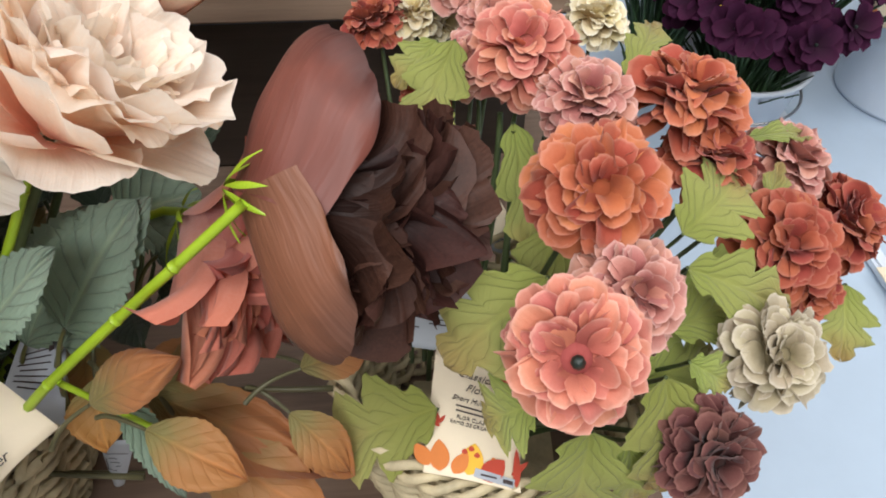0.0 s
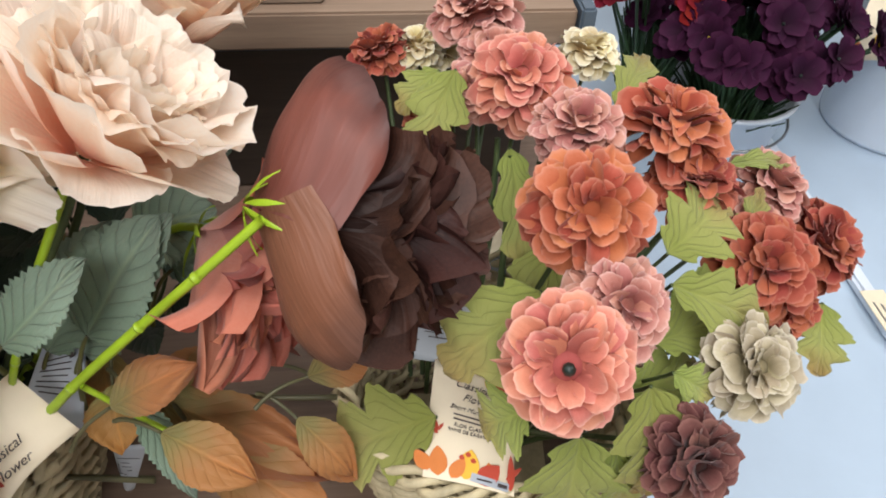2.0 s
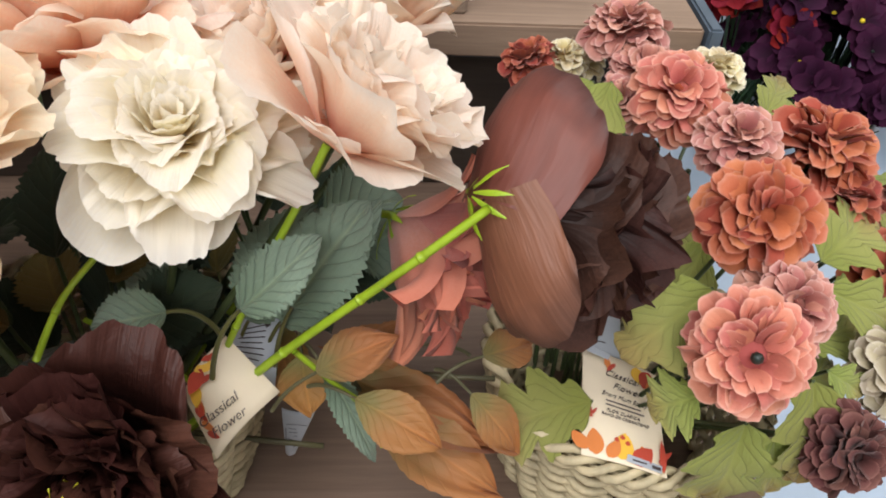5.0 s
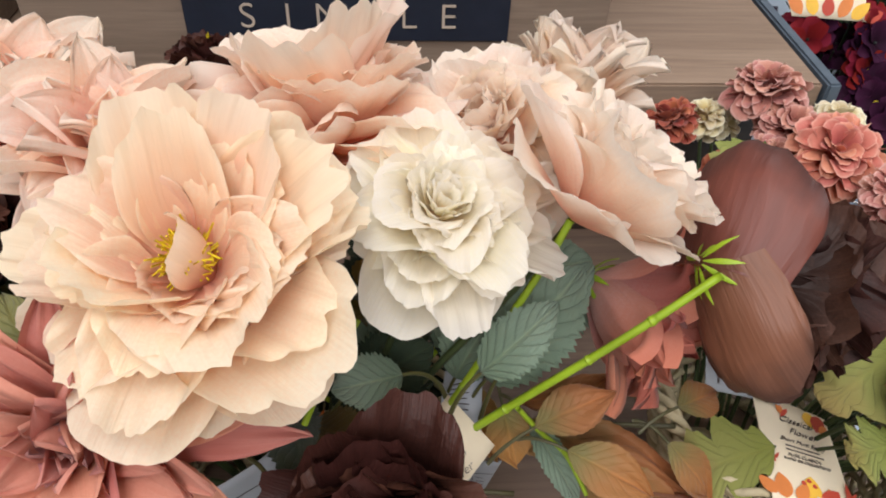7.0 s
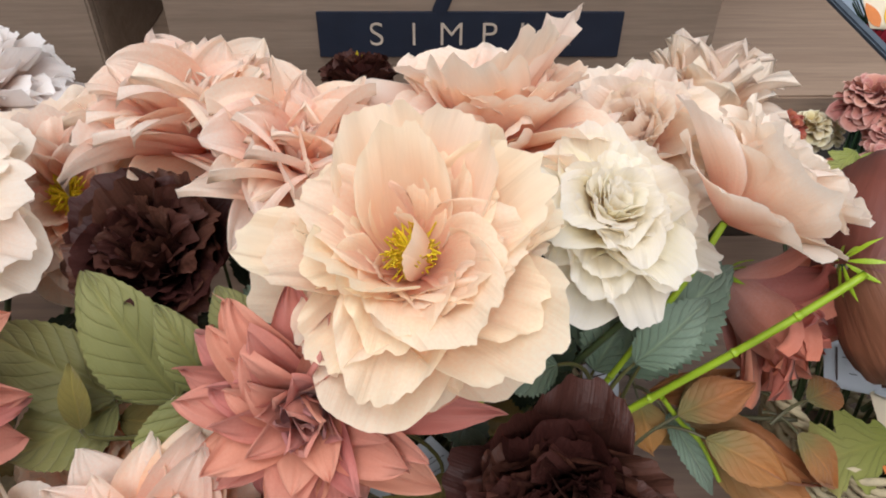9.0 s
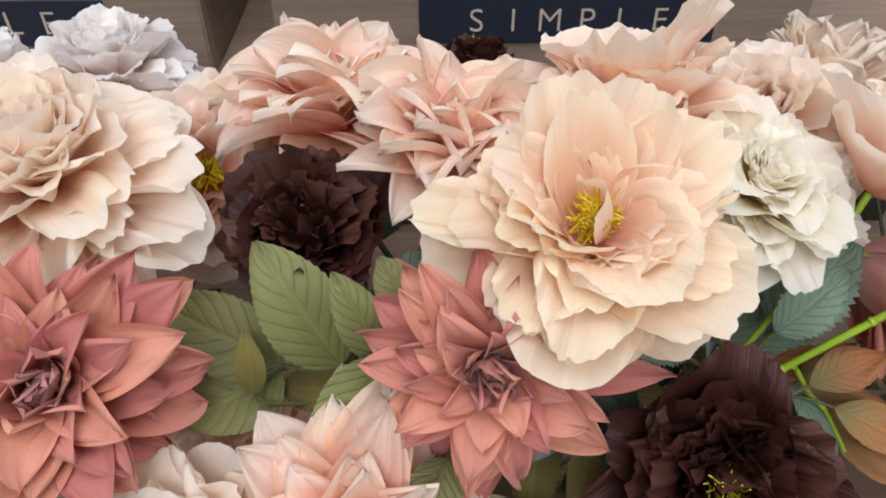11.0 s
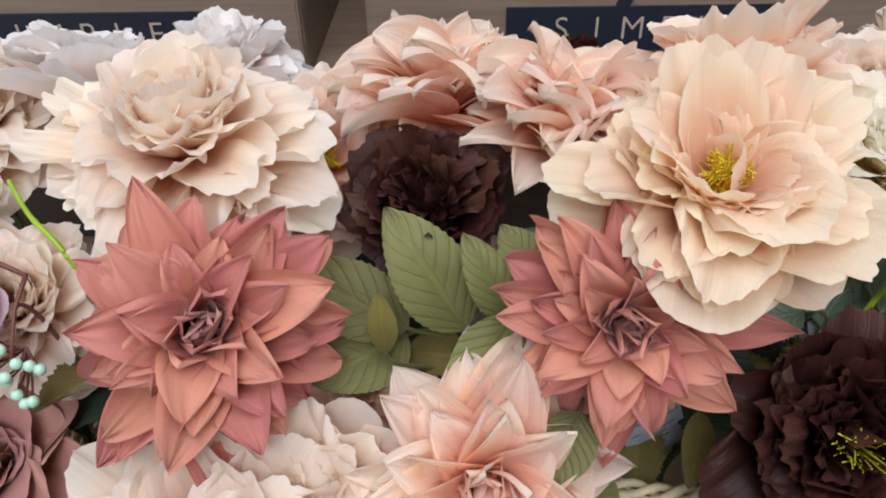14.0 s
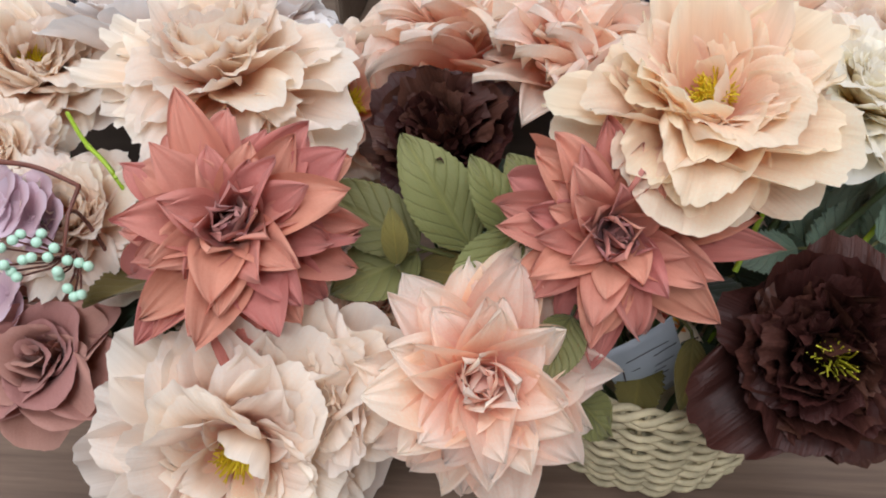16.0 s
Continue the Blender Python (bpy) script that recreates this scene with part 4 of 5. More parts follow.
def brown_peony(at, way, root):
    """A side-on peony: ruffled umber heart, broad chestnut guard petals and a spiky lime calyx."""
    spray = spray_of("artificial_peony", root, "brown peony seen from its side with chestnut outer petals", "artificial flower", "flowers in the baskets")
    m = head_in(spray, at, way, 20)
    R = 0.066
    core = heart(spray, UMBER, m, R * 0.1)
    rows = [(6, 0.7, 0.85, 70, 0.16, 0.12), (7, 0.9, 0.88, 73, 0.18, 0.12), (7, 1.08, 0.84, 76, 0.18, 0.12), (7, 1.2, 0.76, 80, 0.16, 0.12), (6, 1.16, 0.66, 87, 0.12, 0.12)]

    def shape(r, s):
        return dict(tip="round", cup=0.95, bend=(0.5, -1.4 - 0.3 * s), ruffle=0.17, frill=0.06, pleat=0.006, waist=0.3, nu=33, nv=18, curl=0.05 * (s % 3))

    petals_round(core, UMBER, ("umber_heart",), rows, R, 41, shape, 8)
    inv = m.inverted() @ Matrix.Translation(-Vector(root))
    base = Vector(at)
    for d, w, up, sd in (((0.026, 0.052, 0.044), 0.082, (-0.74, -0.46, 0.48), 3), ((0.028, -0.050, -0.042), 0.062, (-0.78, -0.52, 0.34), 5)):
        foot = base + Vector(up) * 0.006
        lm, L = leaf_pose(foot, foot + Vector(d), up)
        me = sheet("guard_petal", CHESTNUT, L * 1.08, w, tip="round", cup=-0.55, bend=(0.8, -1.7), ruffle=0.05, frill=0.03, pleat=0.004, waist=0.75, seed=sd, nu=27, nv=20)
        piece("guard_petal", me, core, inv @ lm, "smooth chestnut-brown outer petal")
    calyx(core, 0.068, STEM_LIME, 0.3, inv @ facing(base - Vector(way) * 0.004, way))
    return spray


# ---- tags, labels, berries ----
def mum_tag(c):
    tag = new("flower_tag", card_mesh("flower_tag", c, CARD, 0.002))
    tagged(tag, "cream autumn-leaf printed tag tucked behind the basket rim", "product tag", "printed flower tags")
    at = card_frame(c, 0.002)
    letters(tag, "Classical", 0.0062, at(0.5, 0.2), INK, slant=0.25)
    letters(tag, "Flower", 0.0062, at(0.56, 0.31), INK, slant=0.25)
    letters(tag, "Short Mum Spray", 0.0039, at(0.52, 0.41), INK, slant=0.25)
    print_bars(tag, at, [(0.5, 0.47, 0.021, 0.0008), (0.52, 0.51, 0.023, 0.0008)])
    letters(tag, "FLOR CLASICA", 0.003, at(0.5, 0.56), INK)
    letters(tag, "RAMO DE CRISANTEMO", 0.0026, at(0.52, 0.605), INK)
    print_leaves(tag, at, [(0.16, 0.98, 0.017, 0.01, 10, "o"), (0.05, 0.95, 0.014, 0.008, 40, "o"), (0.3, 0.98, 0.013, 0.008, -25, "o"), (0.45, 0.97, 0.017, 0.012, -5, "y"), (0.6, 0.98, 0.015, 0.011, -40, "r"), (0.75, 0.98, 0.013, 0.008, 15, "o"),
                           (0.95, 0.98, 0.02, 0.004, 5, "r"), (0.9, 0.9, 0.012, 0.003, -40, "r"), (0.12, 0.66, 0.006, 0.002, 60, "r"), (0.1, 0.64, 0.007, 0.002, 15, "r"), (0.1, 0.64, 0.006, 0.002, -30, "r"),
                           (0.7, 0.03, 0.012, 0.008, 200, "y"), (0.88, 0.03, 0.013, 0.01, 170, "r"), (0.3, 0.04, 0.01, 0.004, 200, "o"), (0.95, 0.12, 0.008, 0.005, 140, "o"), (0.42, 0.08, 0.009, 0.003, 150, "r")])
    for u, v in ((0.4, 0.83), (0.47, 0.8), (0.53, 0.84)):
        piece("printed_berry", disc_leaf("printed_berry", 0.003, 0.003, RED_INK), tag, at(u, v, 0.0014))
    piece("price_sticker", box_mesh("price_sticker", 0.02, 0.0045, 0.0002, CARD_BACK, 0), tag, at(0.72, 0.955, 0.0014, -3))
    print_bars(tag, lambda u, v: at(u, v, 0.0018), [(0.66, 0.955, 0.008, 0.0009), (0.86, 0.962, 0.005, 0.002)])
    piece("sticker", box_mesh("sticker", 0.014, 0.005, 0.0002, CARD_BACK, 0), tag, at(0.2, 0.02, 0.0012, -8))
    return tag


def loop_tag(front, back):
    tag = new("flower_tag", card_mesh("flower_tag", front, CARD, 0.009, nu=15))
    tagged(tag, "cream printed tag looped round a lime stem", "product tag", "printed flower tags")
    at = card_frame(front, 0.009)
    letters(tag, "Classical", 0.0071, at(0.42, 0.62, 0.003, -12), INK, slant=0.25)
    letters(tag, "Flower", 0.0071, at(0.44, 0.84, 0.003, -12), INK, slant=0.25)
    print_leaves(tag, at, [(0.35, 0.14, 0.012, 0.007, 120, "y"), (0.55, 0.08, 0.014, 0.008, 100, "r"), (0.7, 0.14, 0.01, 0.006, 60, "y"), (0.22, 0.2, 0.011, 0.006, 150, "o"), (0.12, 0.3, 0.01, 0.005, 170, "r"), (0.25, 0.36, 0.009, 0.003, 120, "r"), (0.6, 0.22, 0.008, 0.003, 80, "r"), (0.1, 0.5, 0.009, 0.005, 190, "o"), (0.1, 0.66, 0.008, 0.004, 200, "r"), (0.8, 0.1, 0.008, 0.004, 60, "r")])
    leg = piece("back_leg", card_mesh("back_leg", back, CARD_BACK, -0.004), tag, Matrix.Identity(4), "white printed reverse of the tag")
    bt = card_frame(back, -0.004)
    print_bars(leg, bt, [(0.35, 0.3 + 0.07 * i, 0.012 + 0.004 * (i % 3), 0.0007) for i in range(7)] + [(0.6, 0.22, 0.003, 0.014)])
    piece("punch_hole", disc_leaf("punch_hole", 0.004, 0.004, INK), leg, bt(0.85, 0.1))
    return tag


def back_label(c, seed):
    tag = new("price_label", card_mesh("price_label", c, CARD_BACK, 0.002))
    tagged(tag, "white barcode label of a flower stem inside the basket", "label", "white stem labels")
    at = card_frame(c, 0.002)
    rng = random.Random(seed)
    w = (Vector(c[1]) - Vector(c[0])).length
    print_bars(tag, at, [(0.15, 0.5, w * 0.02, w * 0.45), (0.55, 0.25, w * 0.6, w * 0.012)] + [(rng.uniform(0.3, 0.8), 0.35 + 0.08 * i, w * rng.uniform(0.1, 0.35), w * 0.012) for i in range(6)])
    return tag


def spray_tag(c):
    tag = new("flower_tag", card_mesh("flower_tag", c, CARD, 0.003))
    tagged(tag, "cream tag with red and orange leaf print among the stems", "product tag", "printed flower tags")
    at = card_frame(c, 0.003)
    print_leaves(tag, at, [(0.3, 0.2, 0.014, 0.006, 20, "r"), (0.45, 0.28, 0.013, 0.006, -30, "o"), (0.65, 0.2, 0.012, 0.007, 60, "y"), (0.2, 0.4, 0.011, 0.004, -10, "r"), (0.55, 0.45, 0.01, 0.004, 35, "o")])
    print_bars(tag, at, [(0.55, 0.62 + 0.1 * i, 0.014 - 0.003 * i, 0.0012) for i in range(3)])
    return tag


def far_tag(c):
    tag = new("bucket_sign", card_mesh("bucket_sign", c, CARD, 0.0))
    tagged(tag, "cream sign with orange and yellow autumn leaf print", "sign", "signs on the buckets")
    at = card_frame(c)
    s = (Vector(c[1]) - Vector(c[0])).length
    print_leaves(tag, at, [(0.12 + 0.17 * i, 0.97, s * (0.3 - 0.04 * (i % 3)), s * 0.14, 30 - 20 * i, "oyr"[i % 3]) for i in range(6)])
    print_bars(tag, at, [(0.5, 0.3 + 0.12 * i, s * (0.5 - 0.1 * i), s * 0.03) for i in range(3)])
    return tag


BERRIES = spray_of("berry_sprig", (-0.66, 0.15, 0.05), "mint green berry sprig on a red-brown twig", "artificial berries")
HYDRANGEA = spray_of("artificial_hydrangea", (-0.7, 0.17, 0.03), "pale lilac pink hydrangea florets", "artificial flower")


def berry_sprig(points):
    pts = [Vector(p) for p in points]
    root = Vector(BERRIES.matrix_basis.translation)
    stem_part(BERRIES, bezier(root, root + Vector((0, 0, 0.08)), pts[2], pts[3], 18), 0.0016, 0.0012, TWIG_RED)
    stem_part(BERRIES, bezier(pts[0], pts[1], pts[1], pts[2]), 0.0018, 0.0014, TWIG_RED)
    stem_part(BERRIES, [pts[2], pts[3], pts[4]], 0.0014, 0.0009, TWIG_RED)


def berry(at):
    root = Vector(BERRIES.matrix_basis.translation)
    v, f = ball_data((0, 0, 0), 0.0031, rings=8, seg=12)
    a = Vector(at) - root
    piece("berry", shared("berry", lambda: mesh_of("berry", v, f, MINT)), BERRIES, Matrix.Translation(a))
    hub = Vector((-0.655, 0.105, 0.225)) - root
    piece("stalk", tube("stalk", [a, (a + hub) / 2 + Vector((0, 0, -0.004)), hub], 0.0006, 0.0008, TWIG_RED, 5), BERRIES, Matrix.Identity(4))


def hydrangea_floret(at, way):
    root = Vector(HYDRANGEA.matrix_basis.translation)
    me = shared("floret", lambda: sheet("petal", LILAC, 0.022, 0.026, tip="round", cup=0.2, bend=(0.3, -0.3), ruffle=0.03, nu=9, nv=8, waist=0.2))
    v, f = ball_data((0, 0, 0), 0.002)
    core = piece("floret", shared("floret_eye", lambda: mesh_of("floret", v, f, LILAC)), HYDRANGEA, Matrix.Translation(-root) @ facing(at, way, 13 * len(at)))
    for i in range(4):
        piece("petal", me, core, pose(0, 0, 0, 0, 0, 90 * i) @ pose(0, 0, 0, 16 + 5 * (i % 2), 0, 0))
    stem_part(HYDRANGEA, bezier(root, root + Vector((0, 0, 0.08)), Vector(at) - Vector(way) * 0.03, at, 10), 0.0014, 0.001, STEM_DARK)


def filler(x, y, count, seed, mats):
    """Dark leaves low among the stems of a basket, gap shade in their green."""
    ob = spray_of("leafy_filler_stem", (x, y, 0.02), "serrated leaves low among the stems, gap shade in their dark green", "foliage", "filler foliage")
    rng = random.Random(seed)
    for i in range(count):
        a = 6.28318 * (i + rng.random()) / count
        p0 = Vector((x + 0.03 * math.cos(a), y + 0.03 * math.sin(a), rng.uniform(0.09, 0.17)))
        p1 = p0 + Vector((math.cos(a), math.sin(a), rng.uniform(-0.1, 0.7))) * rng.uniform(0.05, 0.08)
        leaf_part(ob, p0, p1, (0, -0.3, 1), rng.uniform(0.028, 0.042), mats[i % len(mats)], "rose", seed + i)
        stem_part(ob, bezier((x, y, 0.02), (x, y, 0.07), p0 - Vector((0, 0, 0.03)), p0, 8), 0.0018, 0.0012, STEM_DARK)


filler(-0.3, 0.232, 16, 50, [LEAF_SHADED, LEAF_SHADED, LEAF_BROWN_OLIVE])
filler(-0.62, 0.19, 16, 90, [LEAF_SHADED, LEAF_SHADED, LEAF_BROWN_OLIVE])
filler(-0.45, 0.3, 12, 130, [LEAF_SHADED])
filler(-0.2, 0.33, 12, 160, [LEAF_SHADED])


# ---- every flower, leaf and tag in its place ----
FRILLED = dict(tip="round", cup=0.5, ruffle=0.08, frill=0.07, pleat=0.004, waist=0.25)
PEACH_APART = (
    (-84, 84, 0.56, 0.46, dict(FRILLED, bend=(0.5, 0.2), cup=0.9, base=0.13, lift=0.08, waist=0.4, frill=0.02)),
    (150, 58, 0.5, 0.5, dict(FRILLED, bend=(0.5, -1.2), base=0.18, lift=0.06)),
    (6, 52, 1.0, 0.62, dict(FRILLED, bend=(0.4, -0.5))),
    (18, 40, 1.1, 0.8, dict(FRILLED, bend=(0.4, -0.5))),
    (-34, 42, 1.08, 0.8, dict(FRILLED, bend=(0.5, -0.6))),
    (-62, 34, 1.1, 0.8, dict(FRILLED, bend=(0.5, -0.6))),
    (76, -4, 1.2, 0.6, dict(FRILLED, bend=(0.3, -0.3), frill=0.03)),
)
POINTED = dict(tip="point", cup=0.25, fold=0.08, pinch=0.25, ruffle=0.06, pleat=0.004, waist=0.34, bend=(0.5, -0.9))
DAHLIA_APART = ((172, -6, 1.34, 0.46, POINTED), (128, 0, 1.2, 0.44, POINTED), (18, 16, 1.2, 0.42, POINTED))
DROOPING_APART = ((-93, 2, 1.55, 0.4, POINTED), (-84, 10, 1.3, 0.38, POINTED), (-134, -4, 1.3, 0.5, POINTED), (174, 4, 1.24, 0.44, POINTED), (166, 16, 1.05, 0.42, POINTED))
LOW_APART = ((108, -8, 1.3, 0.95, dict(FRILLED, bend=(0.4, -0.4), frill=0.02)), (40, 4, 1.2, 0.66, dict(FRILLED, bend=(0.4, -0.5), frill=0.02)), (-60, 66, 0.66, 0.6, dict(FRILLED, bend=(0.5, 0.3), cup=0.9, base=0.16, lift=0.06, waist=0.4)))
CROWN_APART = ((168, -24, 1.2, 0.8, dict(FRILLED, bend=(0.3, -0.7), frill=0.02)), (212, -20, 1.16, 0.7, dict(FRILLED, bend=(0.3, -0.7), frill=0.02)), (84, 2, 1.2, 0.4, dict(FRILLED, bend=(0.4, -0.3))), (66, 8, 1.12, 0.4, dict(FRILLED, bend=(0.4, -0.3))))
TALL_APART = ((30, 62, 1.1, 0.6, dict(FRILLED, bend=(0.3, -0.4))), (78, 58, 1.15, 0.55, dict(FRILLED, bend=(0.3, -0.3))), (-20, 50, 1.1, 0.7, dict(FRILLED, bend=(0.3, -0.5))), (-98, 14, 1.25, 0.9, dict(FRILLED, bend=(0.4, -0.6))))
IVORY_APART = (
    (-100, 4, 1.34, 0.52, dict(FRILLED, bend=(0.4, -0.5), frill=0.02)),
    (-140, 4, 1.2, 0.62, dict(FRILLED, bend=(0.4, -0.6), frill=0.03)),
    (160, 8, 1.16, 0.7, dict(FRILLED, bend=(0.4, -0.6))),
)
flower("peony", (-0.303, 0.163, 0.297), (0.030, -0.330, 0.943), 0.068, (-0.303, 0.199, 0.020), PEACH, "peach cloth peony, wide open with yellow stamens", style='open', seed=11, name='artificial_peony', apart=PEACH_APART)
flower("peony", (-0.209, 0.222, 0.285), (0.240, -0.330, 0.912), 0.052, (-0.267, 0.230, 0.020), IVORY, "ivory cloth peony with creamy ruffled heart", style='loose', seed=12, name='artificial_peony', apart=IVORY_APART)
flower("peony", (-0.139, 0.236, 0.283), (0.606, 0.156, 0.780), 0.060, (-0.267, 0.233, 0.020), PALE, "pale blush peony with shell-like outer petals", style='cup', seed=13, stamen=None, name='artificial_peony')
flower("dahlia", (-0.130, 0.363, 0.262), (0.060, 0.080, 0.995), 0.060, (-0.274, 0.253, 0.020), PALE, "pale blush dahlia with upright pointed petals", seed=14, flat=44, slim=0.5, name='artificial_dahlia')
flower("peony", (-0.268, 0.275, 0.292), (-0.050, 0.240, 0.970), 0.076, (-0.290, 0.254, 0.020), BLUSH, "peach peony with tall feathered petals", style='loose', seed=15, stamen=None, apart=TALL_APART, name='artificial_peony')
flower("peony", (-0.182, 0.307, 0.274), (-0.261, -0.300, 0.918), 0.060, (-0.272, 0.250, 0.020), PALE, "pale peach peony behind the ivory one", style='crown', seed=16, name='artificial_peony')
flower("dahlia", (-0.451, 0.306, 0.266), (0.046, 0.044, 0.998), 0.080, (-0.329, 0.247, 0.020), BLUSH, "blush peach dahlia with layered pointed petals", seed=17, flat=24, slim=0.58, name='artificial_dahlia')
flower("dahlia", (-0.372, 0.257, 0.280), (0.109, -0.099, 0.989), 0.067, (-0.331, 0.243, 0.020), BLUSH, "blush peach dahlia beside the open peony", seed=18, flat=22, slim=0.58, name='artificial_dahlia')
flower("peony", (-0.538, 0.290, 0.230), (0.268, -0.661, 0.701), 0.068, (-0.597, 0.214, 0.020), BLUSH, "peach peony with yellow stamens, half hidden", style='open', seed=19, name='artificial_peony')
flower("peony", (-0.583, 0.195, 0.292), (0.058, -0.221, 0.974), 0.076, (-0.595, 0.193, 0.020), PALE, "pale blush peony with a full rounded crown", style='crown', seed=20, apart=CROWN_APART, name='artificial_peony')
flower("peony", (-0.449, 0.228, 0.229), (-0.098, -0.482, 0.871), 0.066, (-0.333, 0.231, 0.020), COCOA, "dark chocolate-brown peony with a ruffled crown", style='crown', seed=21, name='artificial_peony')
flower("dahlia", (-0.544, 0.092, 0.259), (0.280, -0.680, 0.680), 0.063, (-0.601, 0.163, 0.020), SALMON, "terracotta pink dahlia with pointed petals", seed=22, slim=0.46, apart=DAHLIA_APART, name='artificial_dahlia')
flower("dahlia", (-0.347, 0.122, 0.252), (0.120, -0.840, 0.530), 0.057, (-0.311, 0.201, 0.020), SALMON, "terracotta pink dahlia with drooping pointed petals", seed=23, apart=DROOPING_APART, flat=6, name='artificial_dahlia')
flower("dahlia", (-0.410, 0.070, 0.188), (0.197, -0.774, 0.602), 0.066, (-0.318, 0.204, 0.020), BLUSH, "blush peach dahlia hanging over the basket rim", seed=24, slim=0.56, name='artificial_dahlia')
flower("peony", (-0.490, 0.078, 0.162), (-0.455, -0.706, 0.542), 0.056, (-0.326, 0.211, 0.020), PALE, "crumpled pale peach peony seen from its side", style='ruffled', seed=25, name='artificial_peony')
flower("peony", (-0.541, 0.046, 0.145), (0.214, -0.892, 0.397), 0.074, (-0.607, 0.160, 0.020), PALE, "pale blush peony with yellow stamens, drooping low", style='open', seed=26, apart=LOW_APART, name='artificial_peony')
flower("rose", (-0.687, 0.086, 0.147), (0.170, -0.560, 0.811), 0.052, (-0.638, 0.162, 0.020), MAUVE, "dusty mauve cloth rose", name='artificial_rose', seed=27)
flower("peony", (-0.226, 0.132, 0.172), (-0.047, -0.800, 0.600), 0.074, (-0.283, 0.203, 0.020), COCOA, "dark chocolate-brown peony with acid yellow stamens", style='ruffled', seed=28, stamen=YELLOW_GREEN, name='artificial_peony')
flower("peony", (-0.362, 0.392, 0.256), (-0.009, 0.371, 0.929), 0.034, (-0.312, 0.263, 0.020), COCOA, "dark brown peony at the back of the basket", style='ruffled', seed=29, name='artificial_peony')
flower("peony", (-0.721, 0.334, 0.250), (0.048, 0.358, 0.932), 0.068, (-0.639, 0.217, 0.020), WHITE_BLUSH, "whitish blush peony at the back", style='cup', seed=30, stamen=None, name='artificial_peony')
flower("peony", (-0.620, 0.354, 0.262), (0.015, 0.082, 0.997), 0.066, (-0.620, 0.223, 0.020), WHITE_BLUSH, "whitish peony behind the blush one", style='crown', seed=31, name='artificial_peony')
flower("peony", (-0.808, 0.305, 0.237), (0.495, -0.343, 0.798), 0.080, (-0.648, 0.207, 0.020), PALE, "pale peach peony with a broad pale outer petal", style='ruffled', seed=32, name='artificial_peony')
flower("peony", (-0.778, 0.205, 0.219), (0.336, -0.487, 0.806), 0.050, (-0.653, 0.193, 0.020), PALE, "small pale peach peony at the basket's end", style='crown', seed=37, name='artificial_peony')
flower("peony", (-0.687, 0.151, 0.208), (0.228, -0.516, 0.826), 0.054, (-0.649, 0.173, 0.020), PALE, "pale beige peony behind the mint berries", style='crown', seed=33, name='artificial_peony')
flower("peony", (-0.490, 0.156, 0.153), (0.172, -0.474, 0.864), 0.045, (-0.331, 0.220, 0.020), BLUSH, "peach peony hidden under the olive leaves", style='crown', seed=34, name='artificial_peony')
flower("dahlia", (-0.112, 0.270, 0.203), (0.804, -0.551, -0.223), 0.072, (-0.267, 0.235, 0.020), ROSEWOOD, "rosewood pink dahlia turned on its side", seed=35, stem=STEM_LIME, flat=46, slim=0.46, sepals=True, name='artificial_dahlia')
brown_peony((-0.068, 0.226, 0.260), (0.890, 0.140, -0.400), (-0.274, 0.201, 0.028))
mum_spray((0.055, 0.186, 0.213), (-0.085, -0.780, 0.620), 0.0290, "salmon", 27, eye=True)
mum_spray((0.083, 0.218, 0.211), (0.286, -0.508, 0.812), 0.0262, "dusty", 28)
mum_spray((0.071, 0.256, 0.236), (-0.015, -0.678, 0.735), 0.0307, "orange", 29)
mum_spray((0.077, 0.324, 0.234), (-0.039, -0.279, 0.959), 0.0251, "dusty", 30)
mum_spray((0.050, 0.369, 0.235), (-0.082, -0.457, 0.886), 0.0302, "salmon", 31)
mum_spray((0.130, 0.334, 0.228), (0.200, 0.105, 0.974), 0.0321, "orange", 32)
mum_spray((0.143, 0.313, 0.206), (0.181, -0.002, 0.984), 0.0265, "rust", 33)
mum_spray((0.208, 0.351, 0.175), (0.414, -0.075, 0.907), 0.0269, "dusty", 34)
mum_spray((0.192, 0.295, 0.161), (0.083, -0.538, 0.839), 0.0311, "rust", 35)
mum_spray((0.244, 0.333, 0.143), (0.520, -0.300, 0.800), 0.0311, "rust", 36)
mum_spray((0.214, 0.293, 0.130), (0.339, -0.657, 0.673), 0.0228, "rust", 37)
mum_spray((0.159, 0.219, 0.167), (0.235, -0.608, 0.758), 0.0266, "beige", 38)
mum_spray((0.120, 0.174, 0.157), (0.262, -0.837, 0.481), 0.0245, "plum", 39)
mum_spray((0.027, 0.448, 0.234), (-0.088, 0.194, 0.977), 0.0293, "dusty", 40)
mum_spray((0.038, 0.416, 0.224), (0.065, -0.230, 0.971), 0.0238, "dusty", 41)
mum_spray((0.023, 0.391, 0.213), (-0.361, -0.409, 0.838), 0.0206, "dusty", 42)
mum_spray((0.194, 0.327, 0.164), (0.074, -0.320, 0.945), 0.0228, "dusty", 43)
mum_spray((-0.010, 0.455, 0.206), (-0.159, 0.063, 0.985), 0.0188, "cream", 44)
mum_spray((0.117, 0.498, 0.180), (0.056, 0.070, 0.996), 0.0238, "cream", 45)
mum_spray((-0.035, 0.449, 0.206), (-0.243, 0.159, 0.957), 0.0206, "rust", 46)
mum_spray((0.003, 0.468, 0.196), (-0.243, 0.159, 0.957), 0.0202, "cream", 47)
mum_spray((-0.002, 0.401, 0.194), (-0.365, -0.502, 0.784), 0.0187, "rust", 48)
mum_leaf((0.050, 0.231, 0.207), (0.013, 0.202, 0.192), (-0.028, -0.483, 0.875), 0.042, LEAF_LIME, "lobed", 49)
